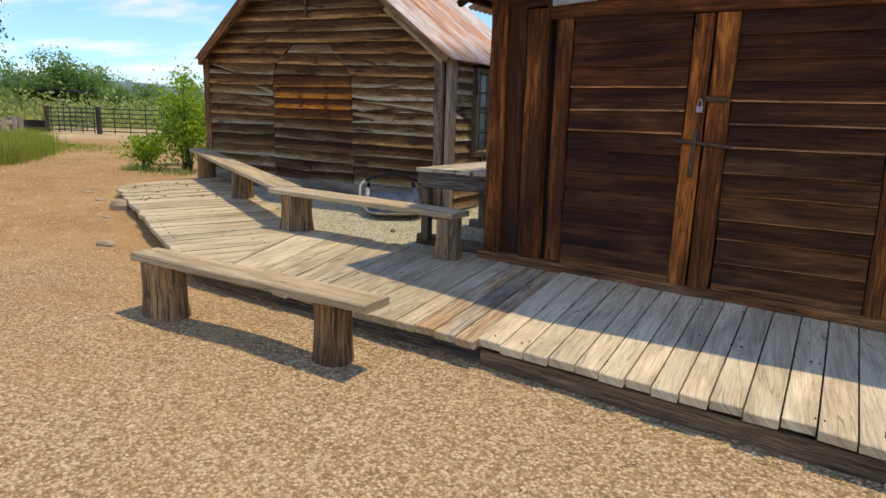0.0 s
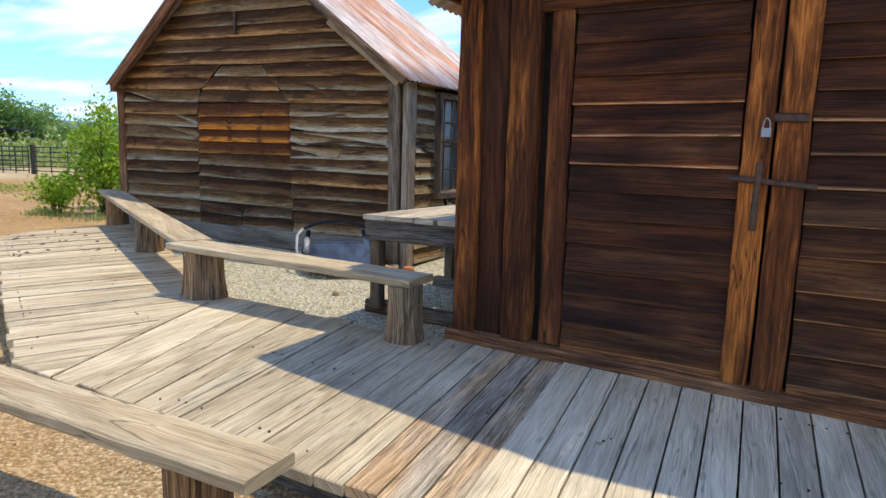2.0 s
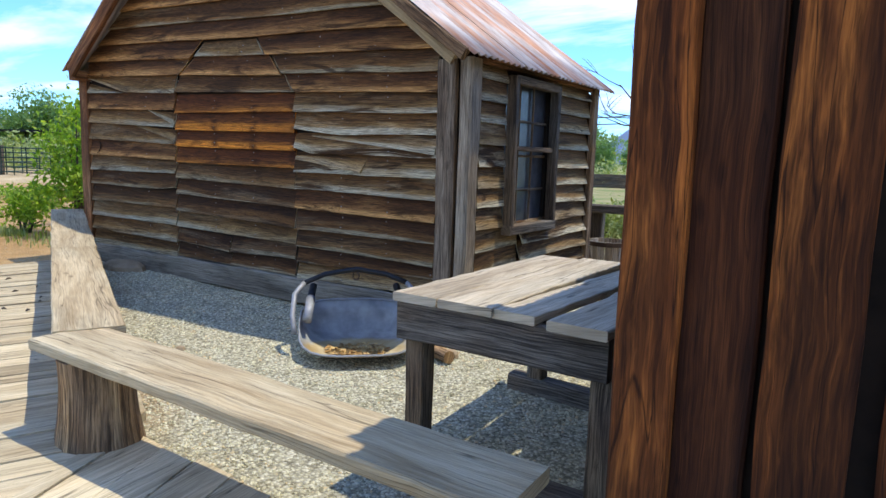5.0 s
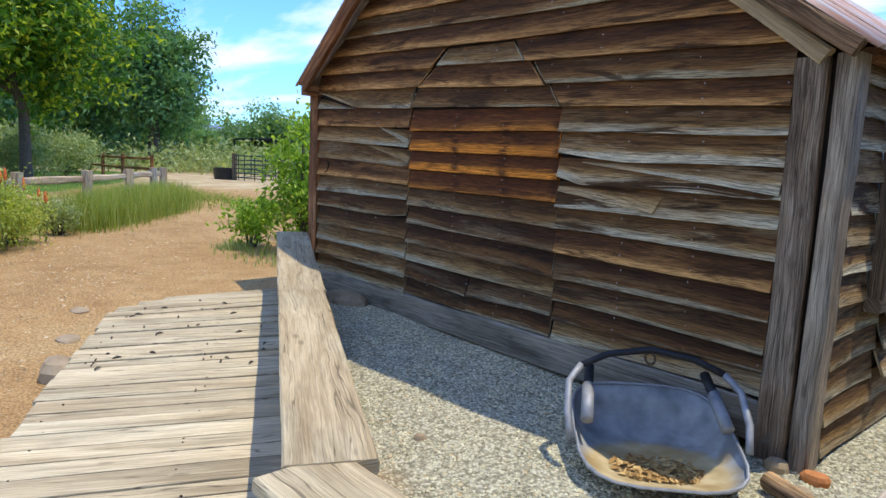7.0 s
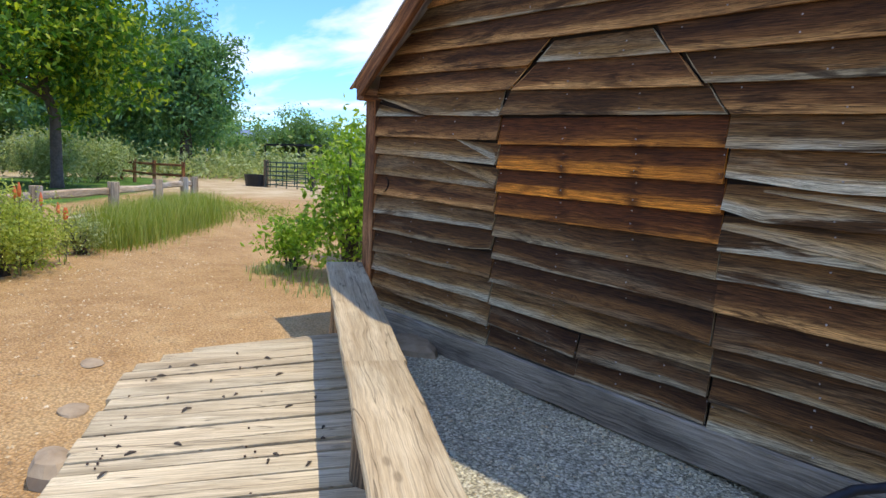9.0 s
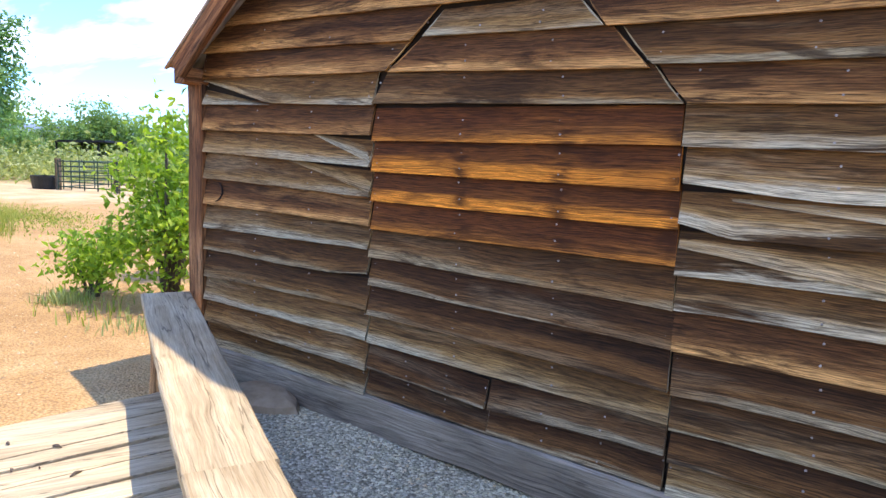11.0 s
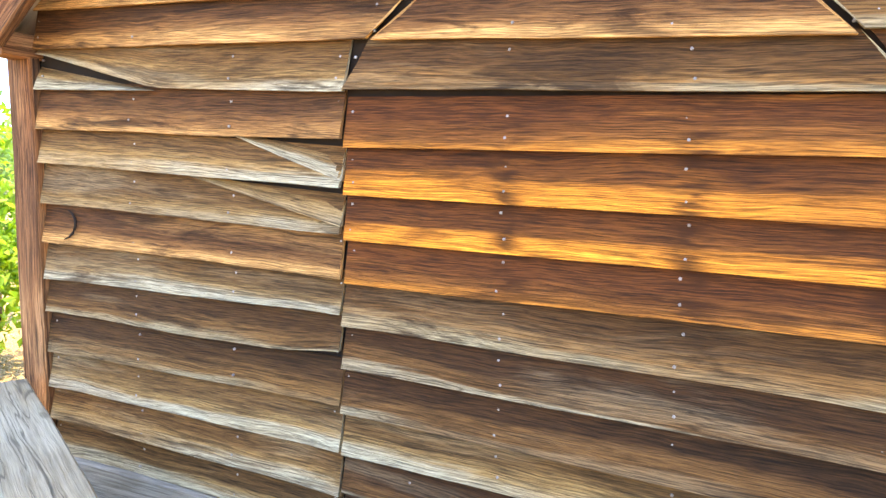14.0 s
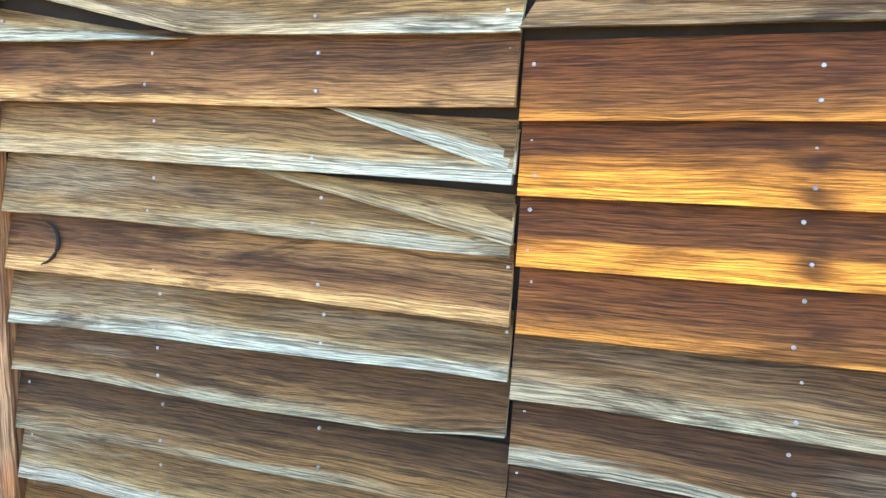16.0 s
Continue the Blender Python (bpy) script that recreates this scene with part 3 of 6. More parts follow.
def whole(name, geo, material, label, category, kind="", group="", smooth=False):
    """A thing that is one mesh."""
    return tagged(link(name, geo.mesh(name, smooth), material), label, category, group, kind)


def thing(name, at, label, category, group="", kind=""):
    """An Empty at the base of a thing that has parts."""
    ob = new(name)
    ob.location = at
    ob.empty_display_size = 0.1
    return tagged(ob, label, category, group, kind)


def ground_z(x, y):
    d = -0.67 * x + 0.74 * y
    return 0.036 * max(d, -6.0) if d < 10 else 0.36 - 0.008 * (min(d, 35.0) - 10.0)


def deck_z(x, y):
    return 0.175 + 0.03 * (-0.67 * x + 0.74 * y)


def fbm(x, y, s=1.0):
    return noise.fractal(Vector((x * s, y * s, 3.1)), 1.0, 2.0, 4)


# ---- ground ----
def build_ground():
    def axis(lo, hi):
        fine = list(np.arange(lo, hi + 0.01, 0.2))
        out, step, x = [], 0.35, hi
        while x < 1500:
            x += step
            step *= 1.28
            out.append(x)
        back, step, x = [], 0.35, lo
        while x > -1500:
            x -= step
            step *= 1.28
            back.append(x)
        return back[::-1] + fine + out
    xs, ys = axis(-15.0, 3.0), axis(-3.0, 12.0)
    g = Geo()
    for y in ys:
        for x in xs:
            near = max(abs(x + 6), abs(y - 4)) < 22
            g.v.append((x, y, ground_z(x, y) + (0.022 * fbm(x, y, 0.9) + 0.006 * fbm(x, y, 5.0) if near else 0.05 * fbm(x, y, 0.2))))
    n = len(xs)
    for j in range(len(ys) - 1):
        for i in range(n - 1):
            a = j * n + i
            g.f.append((a, a + 1, a + n + 1, a + n))
            g.uv.append(((xs[i], ys[j]), (xs[i + 1], ys[j]), (xs[i + 1], ys[j + 1]), (xs[i], ys[j + 1])))
    return whole("ground", g, SOIL, "tan dirt yard with loose gravel", "ground", kind="structure", smooth=True)


build_ground()


# ---- clapboards ----
def clap(place, xl, xr, zl, zr, seed, thick=0.037, wave=0.006, curl=0.006, lap=0.022, segs=None, low=None):
    """One overlapping board; thick may differ at its two ends, low(a) lifts its lower edge. xl, xr: its ends (lower, upper); zl, zr: its edges (lower, upper) at those ends. place(a, z, out) gives the point."""
    g = Geo()
    n = segs or max(4, int(abs(xr[0] - xl[0]) / 0.16))
    rings = []
    for k in range(n + 1):
        s = k / n
        xb, xt = xl[0] + (xr[0] - xl[0]) * s, xl[1] + (xr[1] - xl[1]) * s
        zb, zt = zl[0] + (zr[0] - zl[0]) * s, zl[1] + (zr[1] - zl[1]) * s
        q = Vector((xb * 1.3, seed * 7.31, zb))
        zb += noise.noise(q) * wave + noise.noise(q * 4.0) * wave * 0.35
        if low:
            zb += low(xb)
        t0, t1 = thick if isinstance(thick, tuple) else (thick, thick)
        out = t0 + (t1 - t0) * s + noise.noise(q + Vector((5, 9, 2))) * curl + (curl * 1.2 if k in (0, n) else 0.0)
        jx = noise.noise(Vector((seed, k * 5.1, 4.0))) * (0.010 if k in (0, n) else 0.0)
        zm = zb + (zt - zb) * 0.5
        rings.append([place(xb + jx, zb, out - 0.017), place(xb + jx, zb, out), place((xb + xt) / 2 + jx, zm, (out + 0.012) / 2 + noise.noise(q + Vector((1, 1, 8))) * curl * 0.5),
                      place(xt + jx, zt + lap, 0.008), place(xt + jx, zt + lap, 0.0)])
    base = len(g.v)
    g.ring_loft(rings)
    # v counts from the lower edge
    span = max(abs(zl[1] - zl[0]), abs(zr[1] - zr[0])) + lap
    vs = (0.0, 0.004, span * 0.5, span, span + 0.01, span + 0.02)
    k = 0
    m = len(rings[0])
    for r in range(len(rings) - 1):
        u0, u1 = abs(rings[r][0].x) + abs(rings[r][0].y), abs(rings[r + 1][0].x) + abs(rings[r + 1][0].y)
        for i in range(m):
            g.uv[k] = ((u0, vs[i]), (u0, vs[i + 1]), (u1, vs[i + 1]), (u1, vs[i]))
            k += 1
    return g


def nails(place, spots):
    """Small nail heads, joined."""
    g = Geo()
    for a, z, out in spots:
        r = 0.0046
        ring = lambda o, q: [place(a + q * math.cos(t), z + q * math.sin(t), o) for t in (0, 1.05, 2.09, 3.14, 4.19, 5.24)]
        g.ring_loft([ring(out - 0.004, r), ring(out + 0.002, r), ring(out + 0.003, r * 0.6)])
    return g


# ---- the old shed ----
WALL = 6.80
SIDE = -4.49


def gable_place(a, z, out):
    return Vector((a, WALL - out, z))


def side_place(a, z, out):
    return Vector((SIDE + out, a, z))


def rake(z):
    """Where the roof's underside crosses height z: left x, right x."""
    return -8.97 + (z - 2.30) / 0.763, -4.43 - (z - 2.16) / 0.73


def build_gable():
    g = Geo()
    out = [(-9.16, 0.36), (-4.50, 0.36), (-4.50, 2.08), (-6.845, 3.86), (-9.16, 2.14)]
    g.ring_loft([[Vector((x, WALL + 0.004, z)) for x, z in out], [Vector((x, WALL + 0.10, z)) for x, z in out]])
    # backing sheet painted near-black so board gaps look shaded
    wall = whole("wall_south", g, GAP_SHADE, "gable wall of weathered overlapping boards with a boarded-up doorway", "wall", kind="structure")
    spots = []
    seed = [0]

    def lay(xl, xr, zl, zr, mat, **kw):
        seed[0] += 1
        part("siding_board", clap(gable_place, xl, xr, zl, zr, seed[0] * 1.7, **kw), mat, wall)
        for s in (0.015, 0.35, 0.68, 0.985):
            for h in (0.25, 0.75):
                x = (xl[0] + (xr[0] - xl[0]) * s)
                zb = zl[0] + (zr[0] - zl[0]) * s
                zt = zl[1] + (zr[1] - zl[1]) * s
                spots.append((x + random.uniform(-0.012, 0.012), zb + (zt - zb) * h + random.uniform(-0.01, 0.01), 0.037 - 0.027 * h))

    left = [(2.205, 2.163), (2.055, 2.008), (1.895, 1.864), (1.756, 1.711), (1.597, 1.565), (1.437, 1.421), (1.286, 1.295), (1.148, 1.143), (0.975, 0.988), (0.827, 0.827), (0.686, 0.673), (0.535, 0.547)]
    for i, ((t0, t1), (b0, b1)) in enumerate(zip(left, left[1:])):
        mat = (BOARD_GREY, BOARD_WARM, BOARD_GREY, BOARD_GREY, BOARD_WARM, BOARD_GREY, BOARD, BOARD, BOARD_GREY, BOARD_GREY, BOARD_GREY)[i]
        if i == 0:      # split at its end: a wedge of it hangs loose under a dark gap
            lay((-8.99, -8.995), (-7.556, -7.54), (b0 + 0.005, t0), (b1, t1), mat, wave=0.006, segs=24, low=lambda x: 0.125 * max(0.0, min(1.0, (-8.36 - x) / 0.60)))
            part("splinter_board", clap(gable_place, (-8.99, -8.995), (-8.36, -8.40), (b0 - 0.008, b0 + 0.085), (b0 - 0.026, b0 - 0.018), 61.0, thick=(0.046, 0.040), lap=0.0, segs=8, wave=0.003), mat, wall)
            continue
        if i in (2, 3):     # split along the grain towards the doorway
            tip = -8.02 if i == 2 else -8.25
            lay((-8.99, -8.995), (-7.556, -7.556), (b0, t0), (b1, t1 - 0.045), mat, wave=0.010, curl=0.010)
            part("split_piece", clap(gable_place, (tip, tip - 0.01), (-7.556, -7.556), (t0 - 0.022, t0 - 0.012), (b1 + 0.022, t1 - 0.042), 70.0 + i, thick=(0.016, 0.040), wave=0.008, lap=0.0, curl=0.003, segs=9), mat, wall)
            continue
        split = (lambda x: 0.034 * max(0.0, (x + 7.80) / 0.25)) if i == 6 else None
        lay((-8.99, -8.995), (-7.556, -7.556), (b0, t0), (b1, t1), mat, wave=0.009, curl=0.010, low=split, segs=20 if split else None, lap=0.002 if i == 7 else 0.022)

    patch = [(2.007, 1.968), (1.837, 1.833), (1.690, 1.671), (1.544, 1.535), (1.403, 1.400), (1.261, 1.242), (1.117, 1.098), (0.966, 0.934), (0.823, 0.810), (0.553, 0.561)]
    for i, ((t0, t1), (b0, b1)) in enumerate(zip(patch, patch[1:])):
        mat = (BOARD_RED, BOARD_ORANGE, BOARD_ORANGE, BOARD_RED, BOARD, BOARD_DARK, BOARD_DARK, BOARD_GREY, BOARD_DARK)[i]
        if i == 8:
            lay((-7.545, -7.545), (-6.815, -6.815), (0.69, t0), (0.665, 0.765), BOARD_DARK)
            lay((-7.545, -7.545), (-6.805, -6.805), (0.553, 0.69), (0.555, 0.665), BOARD_DARK)
            lay((-6.805, -6.805), (-6.02, -6.025), (0.665, 0.775), (0.69, t1), BOARD_DARK)
            lay((-6.80, -6.80), (-6.015, -6.02), (0.555, 0.665), (0.561, 0.69), BOARD_DARK)
            continue
        if i == 0:      # a dark slit is left over the first board
            t0, t1 = t0 - 0.032, t1 - 0.014
        lay((-7.548, -7.548), (-6.003 - 0.035 * (b1 - 0.6), -6.007 - 0.035 * (t1 - 0.6)), (b0, t0), (b1, t1), mat, wave=0.003 if i < 4 else 0.006, curl=0.003 if i < 4 else 0.008)

    right = [(1.970, 1.939), (1.826, 1.808), (1.660, 1.662), (1.519, 1.515), (1.373, 1.375), (1.245, 1.235), (1.095, 1.085), (0.929, 0.942), (0.797, 0.787), (0.546, 0.597)]
    for i, ((t0, t1), (b0, b1)) in enumerate(zip(right, right[1:])):
        mat = (BOARD_PALE, BOARD_PALE, BOARD_PALE, BOARD_PALE, BOARD_PALE, BOARD_WARM, BOARD_DARK, BOARD, BOARD_DARK)[i]
        if i == 8:
            lay((-6.0, -6.0), (-4.70, -4.70), (0.675, t0), (0.70, t1), BOARD_DARK)
            lay((-6.0, -6.0), (-4.70, -4.70), (0.546, 0.675), (0.585, 0.70), BOARD_GREY)
            continue
        if i in (1, 2, 3):     # warped boards, split along the grain, with dark gaps at their ends
            lift = (lambda x: 0.042 * max(0.0, 1.0 - (x + 6.03) / 0.45)) if i == 1 else (lambda x: 0.042 * max(0.0, 1.0 - (x + 6.03) / 0.17)) if i == 2 else None
            lay((-6.03, -6.035), (-4.70, -4.70), (b0, t0), (b1, t1), mat, wave=0.010, curl=0.010, low=lift, segs=22, lap=0.022 if i == 1 else 0.012)
            if i == 2:
                part("split_piece", clap(gable_place, (-5.86, -5.87), (-4.71, -4.71), (1.646, 1.658), (1.533, 1.655), 92.0, thick=(0.014, 0.044), wave=0.008, lap=0.0, curl=0.004), mat, wall)
            if i == 3:
                part("split_piece", clap(gable_place, (-6.028, -6.03), (-5.35, -5.30), (1.474, 1.513), (1.395, 1.511), 93.0, thick=(0.032, 0.045), wave=0.008, lap=0.0, curl=0.004), mat, wall)
            continue
        lay((-5.998 - 0.035 * (b0 - 0.6), -6.002 - 0.035 * (t0 - 0.6)), (-4.70, -4.70), (b0, t0), (b1, t1), mat, wave=0.010, curl=0.010)

    # boards that follow the peaked outline over the doorway
    for xl, xr, zl, zr, mat in (((-7.555, -7.47), (-6.05, -6.18), (2.012, 2.162), (1.980, 2.107), BOARD),
                                ((-7.455, -7.25), (-6.185, -6.365), (2.162, 2.307), (2.107, 2.273), BOARD_WARM),
                                ((-7.245, -7.15), (-6.37, -6.50), (2.307, 2.40), (2.273, 2.385), BOARD_GREY),
                                ((-8.995, -8.995), (-7.475, -7.325), (2.205, 2.351), (2.163, 2.297), BOARD_WARM),
                                ((-8.995, -8.78), (-7.325, -7.165), (2.351, 2.491), (2.297, 2.435), BOARD_WARM),
                                ((-6.035, -6.172), (-4.71, -4.71), (1.982, 2.12), (1.938, 2.075), BOARD_WARM),
                                ((-6.172, -6.325), (-4.71, -4.71), (2.12, 2.274), (2.075, 2.218), BOARD),
                                ((-6.355, -6.49), (-4.71, -4.72), (2.274, 2.43), (2.218, 2.35), BOARD_WARM)):
        lay(xl, xr, zl, zr, mat, wave=0.006)
    heights = [2.43, 2.575, 2.73, 2.86, 3.01, 3.14, 3.28, 3.42, 3.56, 3.70, 3.84]
    for i, (b, t) in enumerate(zip(heights, heights[1:])):
        ends = [rake(b + 0.03), rake(t + 0.03)]
        tilt = lambda x: -0.030 * (x + 6.7)
        xl, xr = (ends[0][0], ends[1][0]), (ends[0][1], ends[1][1])
        lay(xl, xr, (b + tilt(xl[0]), t + tilt(xl[1])), (b + tilt(xr[0]), t + tilt(xr[1])), (BOARD_WARM, BOARD, BOARD_WARM, BOARD, BOARD_GREY)[i % 5], wave=0.010)
    # a curved split across the end of one board: a near-black tube paints its shade
    arc = [gable_place(-8.875 + 0.075 * math.cos(t), 1.515 + 0.060 * math.sin(t), 0.035 - 0.010 * math.sin(t)) for t in [-1.3 + 2.6 * i / 10 for i in range(11)]]
    part("curved_split", Geo().tube(arc, [0.002 + 0.004 * math.sin(math.pi * i / 10) for i in range(11)], 6), GAP_SHADE, wall, "curved split across the board end, its shade painted black")
    part("nail_heads", nails(gable_place, spots), NAIL, wall, "small bright nail heads")["kind"] = "stuff"
    g = Geo().beam((-6.85, WALL - 0.05, 2.76), (-6.85, WALL - 0.05, 3.0), (0, -1, 0), 0.035, 0.03, 3)
    part("iron_strap", g, IRON, wall)
    # sill beam
    g = Geo().beam((-9.16, WALL + 0.03, 0.33), (-4.62, WALL + 0.03, 0.355), (0, 0, 1), 0.16, 0.205, 14, 0.02, 0.012, 3.0)
    part("sill_beam", g, SILL, wall, "grey squared sill timber along the ground")
    # corner boards
    g = Geo().beam((-9.07, WALL - 0.055, 0.33), (-9.07, WALL - 0.055, 2.225), (0, 1, 0), 0.14, 0.05, 8, 0.008, 0.008, 8.0)
    part("corner_board", g, POST_BROWN, wall)
    g = Geo().beam((-4.625, WALL - 0.06, 0.27), (-4.63, WALL - 0.06, 2.14), (0, 1, 0), 0.14, 0.055, 8, 0.012, 0.01, 9.0)
    part("corner_board", g, POST_GREY, wall)
    g = Geo().beam((-4.497, WALL - 0.05, 0.25), (-4.492, WALL - 0.05, 2.15), (0, 1, 0), 0.092, 0.14, 8, 0.012, 0.015, 12.0)
    part("corner_post", g, POST_PALE, wall)


def build_side():
    g = Geo()
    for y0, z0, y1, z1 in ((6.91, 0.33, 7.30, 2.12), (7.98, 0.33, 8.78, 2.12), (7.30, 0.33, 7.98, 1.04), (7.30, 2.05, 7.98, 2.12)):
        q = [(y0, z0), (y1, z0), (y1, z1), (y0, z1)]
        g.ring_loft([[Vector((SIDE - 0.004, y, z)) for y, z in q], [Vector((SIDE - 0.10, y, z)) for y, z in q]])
    # same near-black backing: painted shade behind the side boards
    wall = whole("wall_east", g, GAP_SHADE, "side wall of curled weathered boards in raking sun", "wall", kind="structure")
    k = 0
    z = 0.62
    rows = []
    while z < 2.05:
        rows.append((z, min(z + 0.142, 2.12)))
        z += 0.142
    for i, (b, t) in enumerate(rows):
        seed = 200 + i * 1.9
        # mostly pale siding: part of the raking sun is put into its colour
        mat = (BOARD_PALE, BOARD_GREY, BOARD_PALE, BOARD_PALE)[i % 4]
        if t < 1.05:
            part("siding_board", clap(side_place, (6.90, 6.90), (7.50, 7.50), (b - 0.02, t - 0.02), (b, t), seed, wave=0.01, thick=0.022), BOARD_GREY, wall)
            part("siding_board", clap(side_place, (7.51, 7.51), (8.74, 8.74), (b, t), (b + 0.02, t + 0.02), seed + 0.5, thick=0.056, curl=0.02, wave=0.022), mat, wall)
        else:
            part("siding_board", clap(side_place, (6.90, 6.90), (7.262, 7.262), (b, t), (b, t), seed, thick=0.031, curl=0.005, wave=0.010), mat, wall)
            part("siding_board", clap(side_place, (8.013, 8.013), (8.74, 8.74), (b, t), (b, t), seed + 0.5, thick=0.040, curl=0.012, wave=0.010), mat, wall)
    for y0, y1, b, t in ((6.90, 7.52, 0.48, 0.60), (7.53, 8.74, 0.49, 0.62), (6.90, 8.74, 0.33, 0.48)):
        part("base_board", clap(side_place, (y0, y0), (y1, y1), (b, t), (b + 0.01, t + 0.01), 300 + y0, thick=0.03, wave=0.006), BOARD_GREY, wall)
    g = Geo().beam((SIDE + 0.03, 8.79, 0.3), (SIDE + 0.03, 8.79, 2.15), (1, 0, 0), 0.09, 0.05, 6, 0.01, 0.008, 15.0)
    part("corner_board", g, POST_GREY, wall)

    # window: outer frame, middle bar, sash bars, panes
    win = thing("window_1", (SIDE, 7.46, 1.0), "old double-hung window with dusty screen and grey frame", "window", kind="structure")
    for a, b, w, lab in (((SIDE + 0.02, 7.29, 0.99), (SIDE + 0.02, 7.29, 2.09), 0.05, "frame_side"), ((SIDE + 0.02, 7.985, 1.0), (SIDE + 0.02, 7.985, 2.09), 0.05, "frame_side"),
                         ((SIDE + 0.02, 7.27, 2.07), (SIDE + 0.02, 8.005, 2.07), 0.06, "frame_head"), ((SIDE + 0.02, 7.26, 1.02), (SIDE + 0.02, 8.015, 1.02), 0.07, "sill"),
                         ((SIDE + 0.035, 7.31, 1.60), (SIDE + 0.035, 7.965, 1.60), 0.035, "middle_bar")):
        part(lab, Geo().beam(a, b, (1, 0, 0), w, 0.075 if lab != "middle_bar" else 0.03, 4, 0.004, 0.006, hash_of(a)), TABLE_DARK if lab != "middle_bar" else POST_GREY, win)
    for y in (7.52, 7.74):
        part("sash_bar", Geo().beam((SIDE - 0.02, y, 1.05), (SIDE - 0.02, y, 2.05), (1, 0, 0), 0.018, 0.016, 2), POST_GREY, win)
    for zz in (1.30, 1.55, 1.80):
        part("sash_bar", Geo().beam((SIDE - 0.02, 7.31, zz), (SIDE - 0.02, 7.965, zz), (1, 0, 0), 0.02, 0.016, 2), POST_GREY, win)
    for i, (z0, z1) in enumerate(((1.05, 1.56), (1.56, 2.05))):
        q = [(7.30, z0), (7.98, z0), (7.98, z1), (7.30, z1)]
        part("pane", Geo().ring_loft([[Vector((SIDE - 0.03, y, z)) for y, z in q], [Vector((SIDE - 0.034, y, z)) for y, z in q]]), SCREEN, win)



def hash_of(p):
    return (p[0] * 12.9 + p[1] * 7.7 + p[2] * 3.1) % 50


def corrugated(name, p_eave, p_ridge, y0, y1, material, parent, ragged=0.02, sheet=0.66, seed=1):
    """Corrugated sheets from eave to ridge, waves across y. p: (x, z)."""
    rnd = random.Random(seed)
    y = y0
    k = 0
    while y < y1 - 0.05:
        ye = min(y + sheet, y1)
        g = Geo()
        n = int((ye - y) / 0.0125)
        drop = rnd.uniform(-ragged, ragged)
        lift = 0.004 * (k % 2)
        nx, nz = -(p_ridge[1] - p_eave[1]), (p_ridge[0] - p_eave[0])
        ln = math.hypot(nx, nz)
        nx, nz = nx / ln, nz / ln
        if nz < 0:
            nx, nz = -nx, -nz
        dx, dz = (p_eave[0] - p_ridge[0]) / ln, (p_eave[1] - p_ridge[1]) / ln
        m = 6
        for j in range(m + 1):
            s = j / m
            for i in range(n + 1):
                yy = y + (ye - y) * i / n
                h = 0.010 * math.sin(2 * math.pi * yy / 0.076) + lift
                ex = p_ridge[0] + (p_eave[0] - p_ridge[0]) * s + nx * h + (dx * drop if j == m else 0)
                ez = p_ridge[1] + (p_eave[1] - p_ridge[1]) * s + nz * h + (dz * drop if j == m else 0) + 0.006 * noise.noise(Vector((yy * 2, s * 3, seed)))
                g.v.append((ex, yy, ez))
        for j in range(m):
            for i in range(n):
                a = j * (n + 1) + i
                g.f.append((a, a + 1, a + n + 2, a + n + 1))
                ya, yb = y + (ye - y) * i / n, y + (ye - y) * (i + 1) / n
                g.uv.append(((ya, j / m * ln), (yb, j / m * ln), (yb, (j + 1) / m * ln), (ya, (j + 1) / m * ln)))
        ob = part(name, g, material, parent, smooth=True)
        ob.modifiers.new("sheet", "SOLIDIFY").thickness = 0.0025
        y = ye
        k += 1


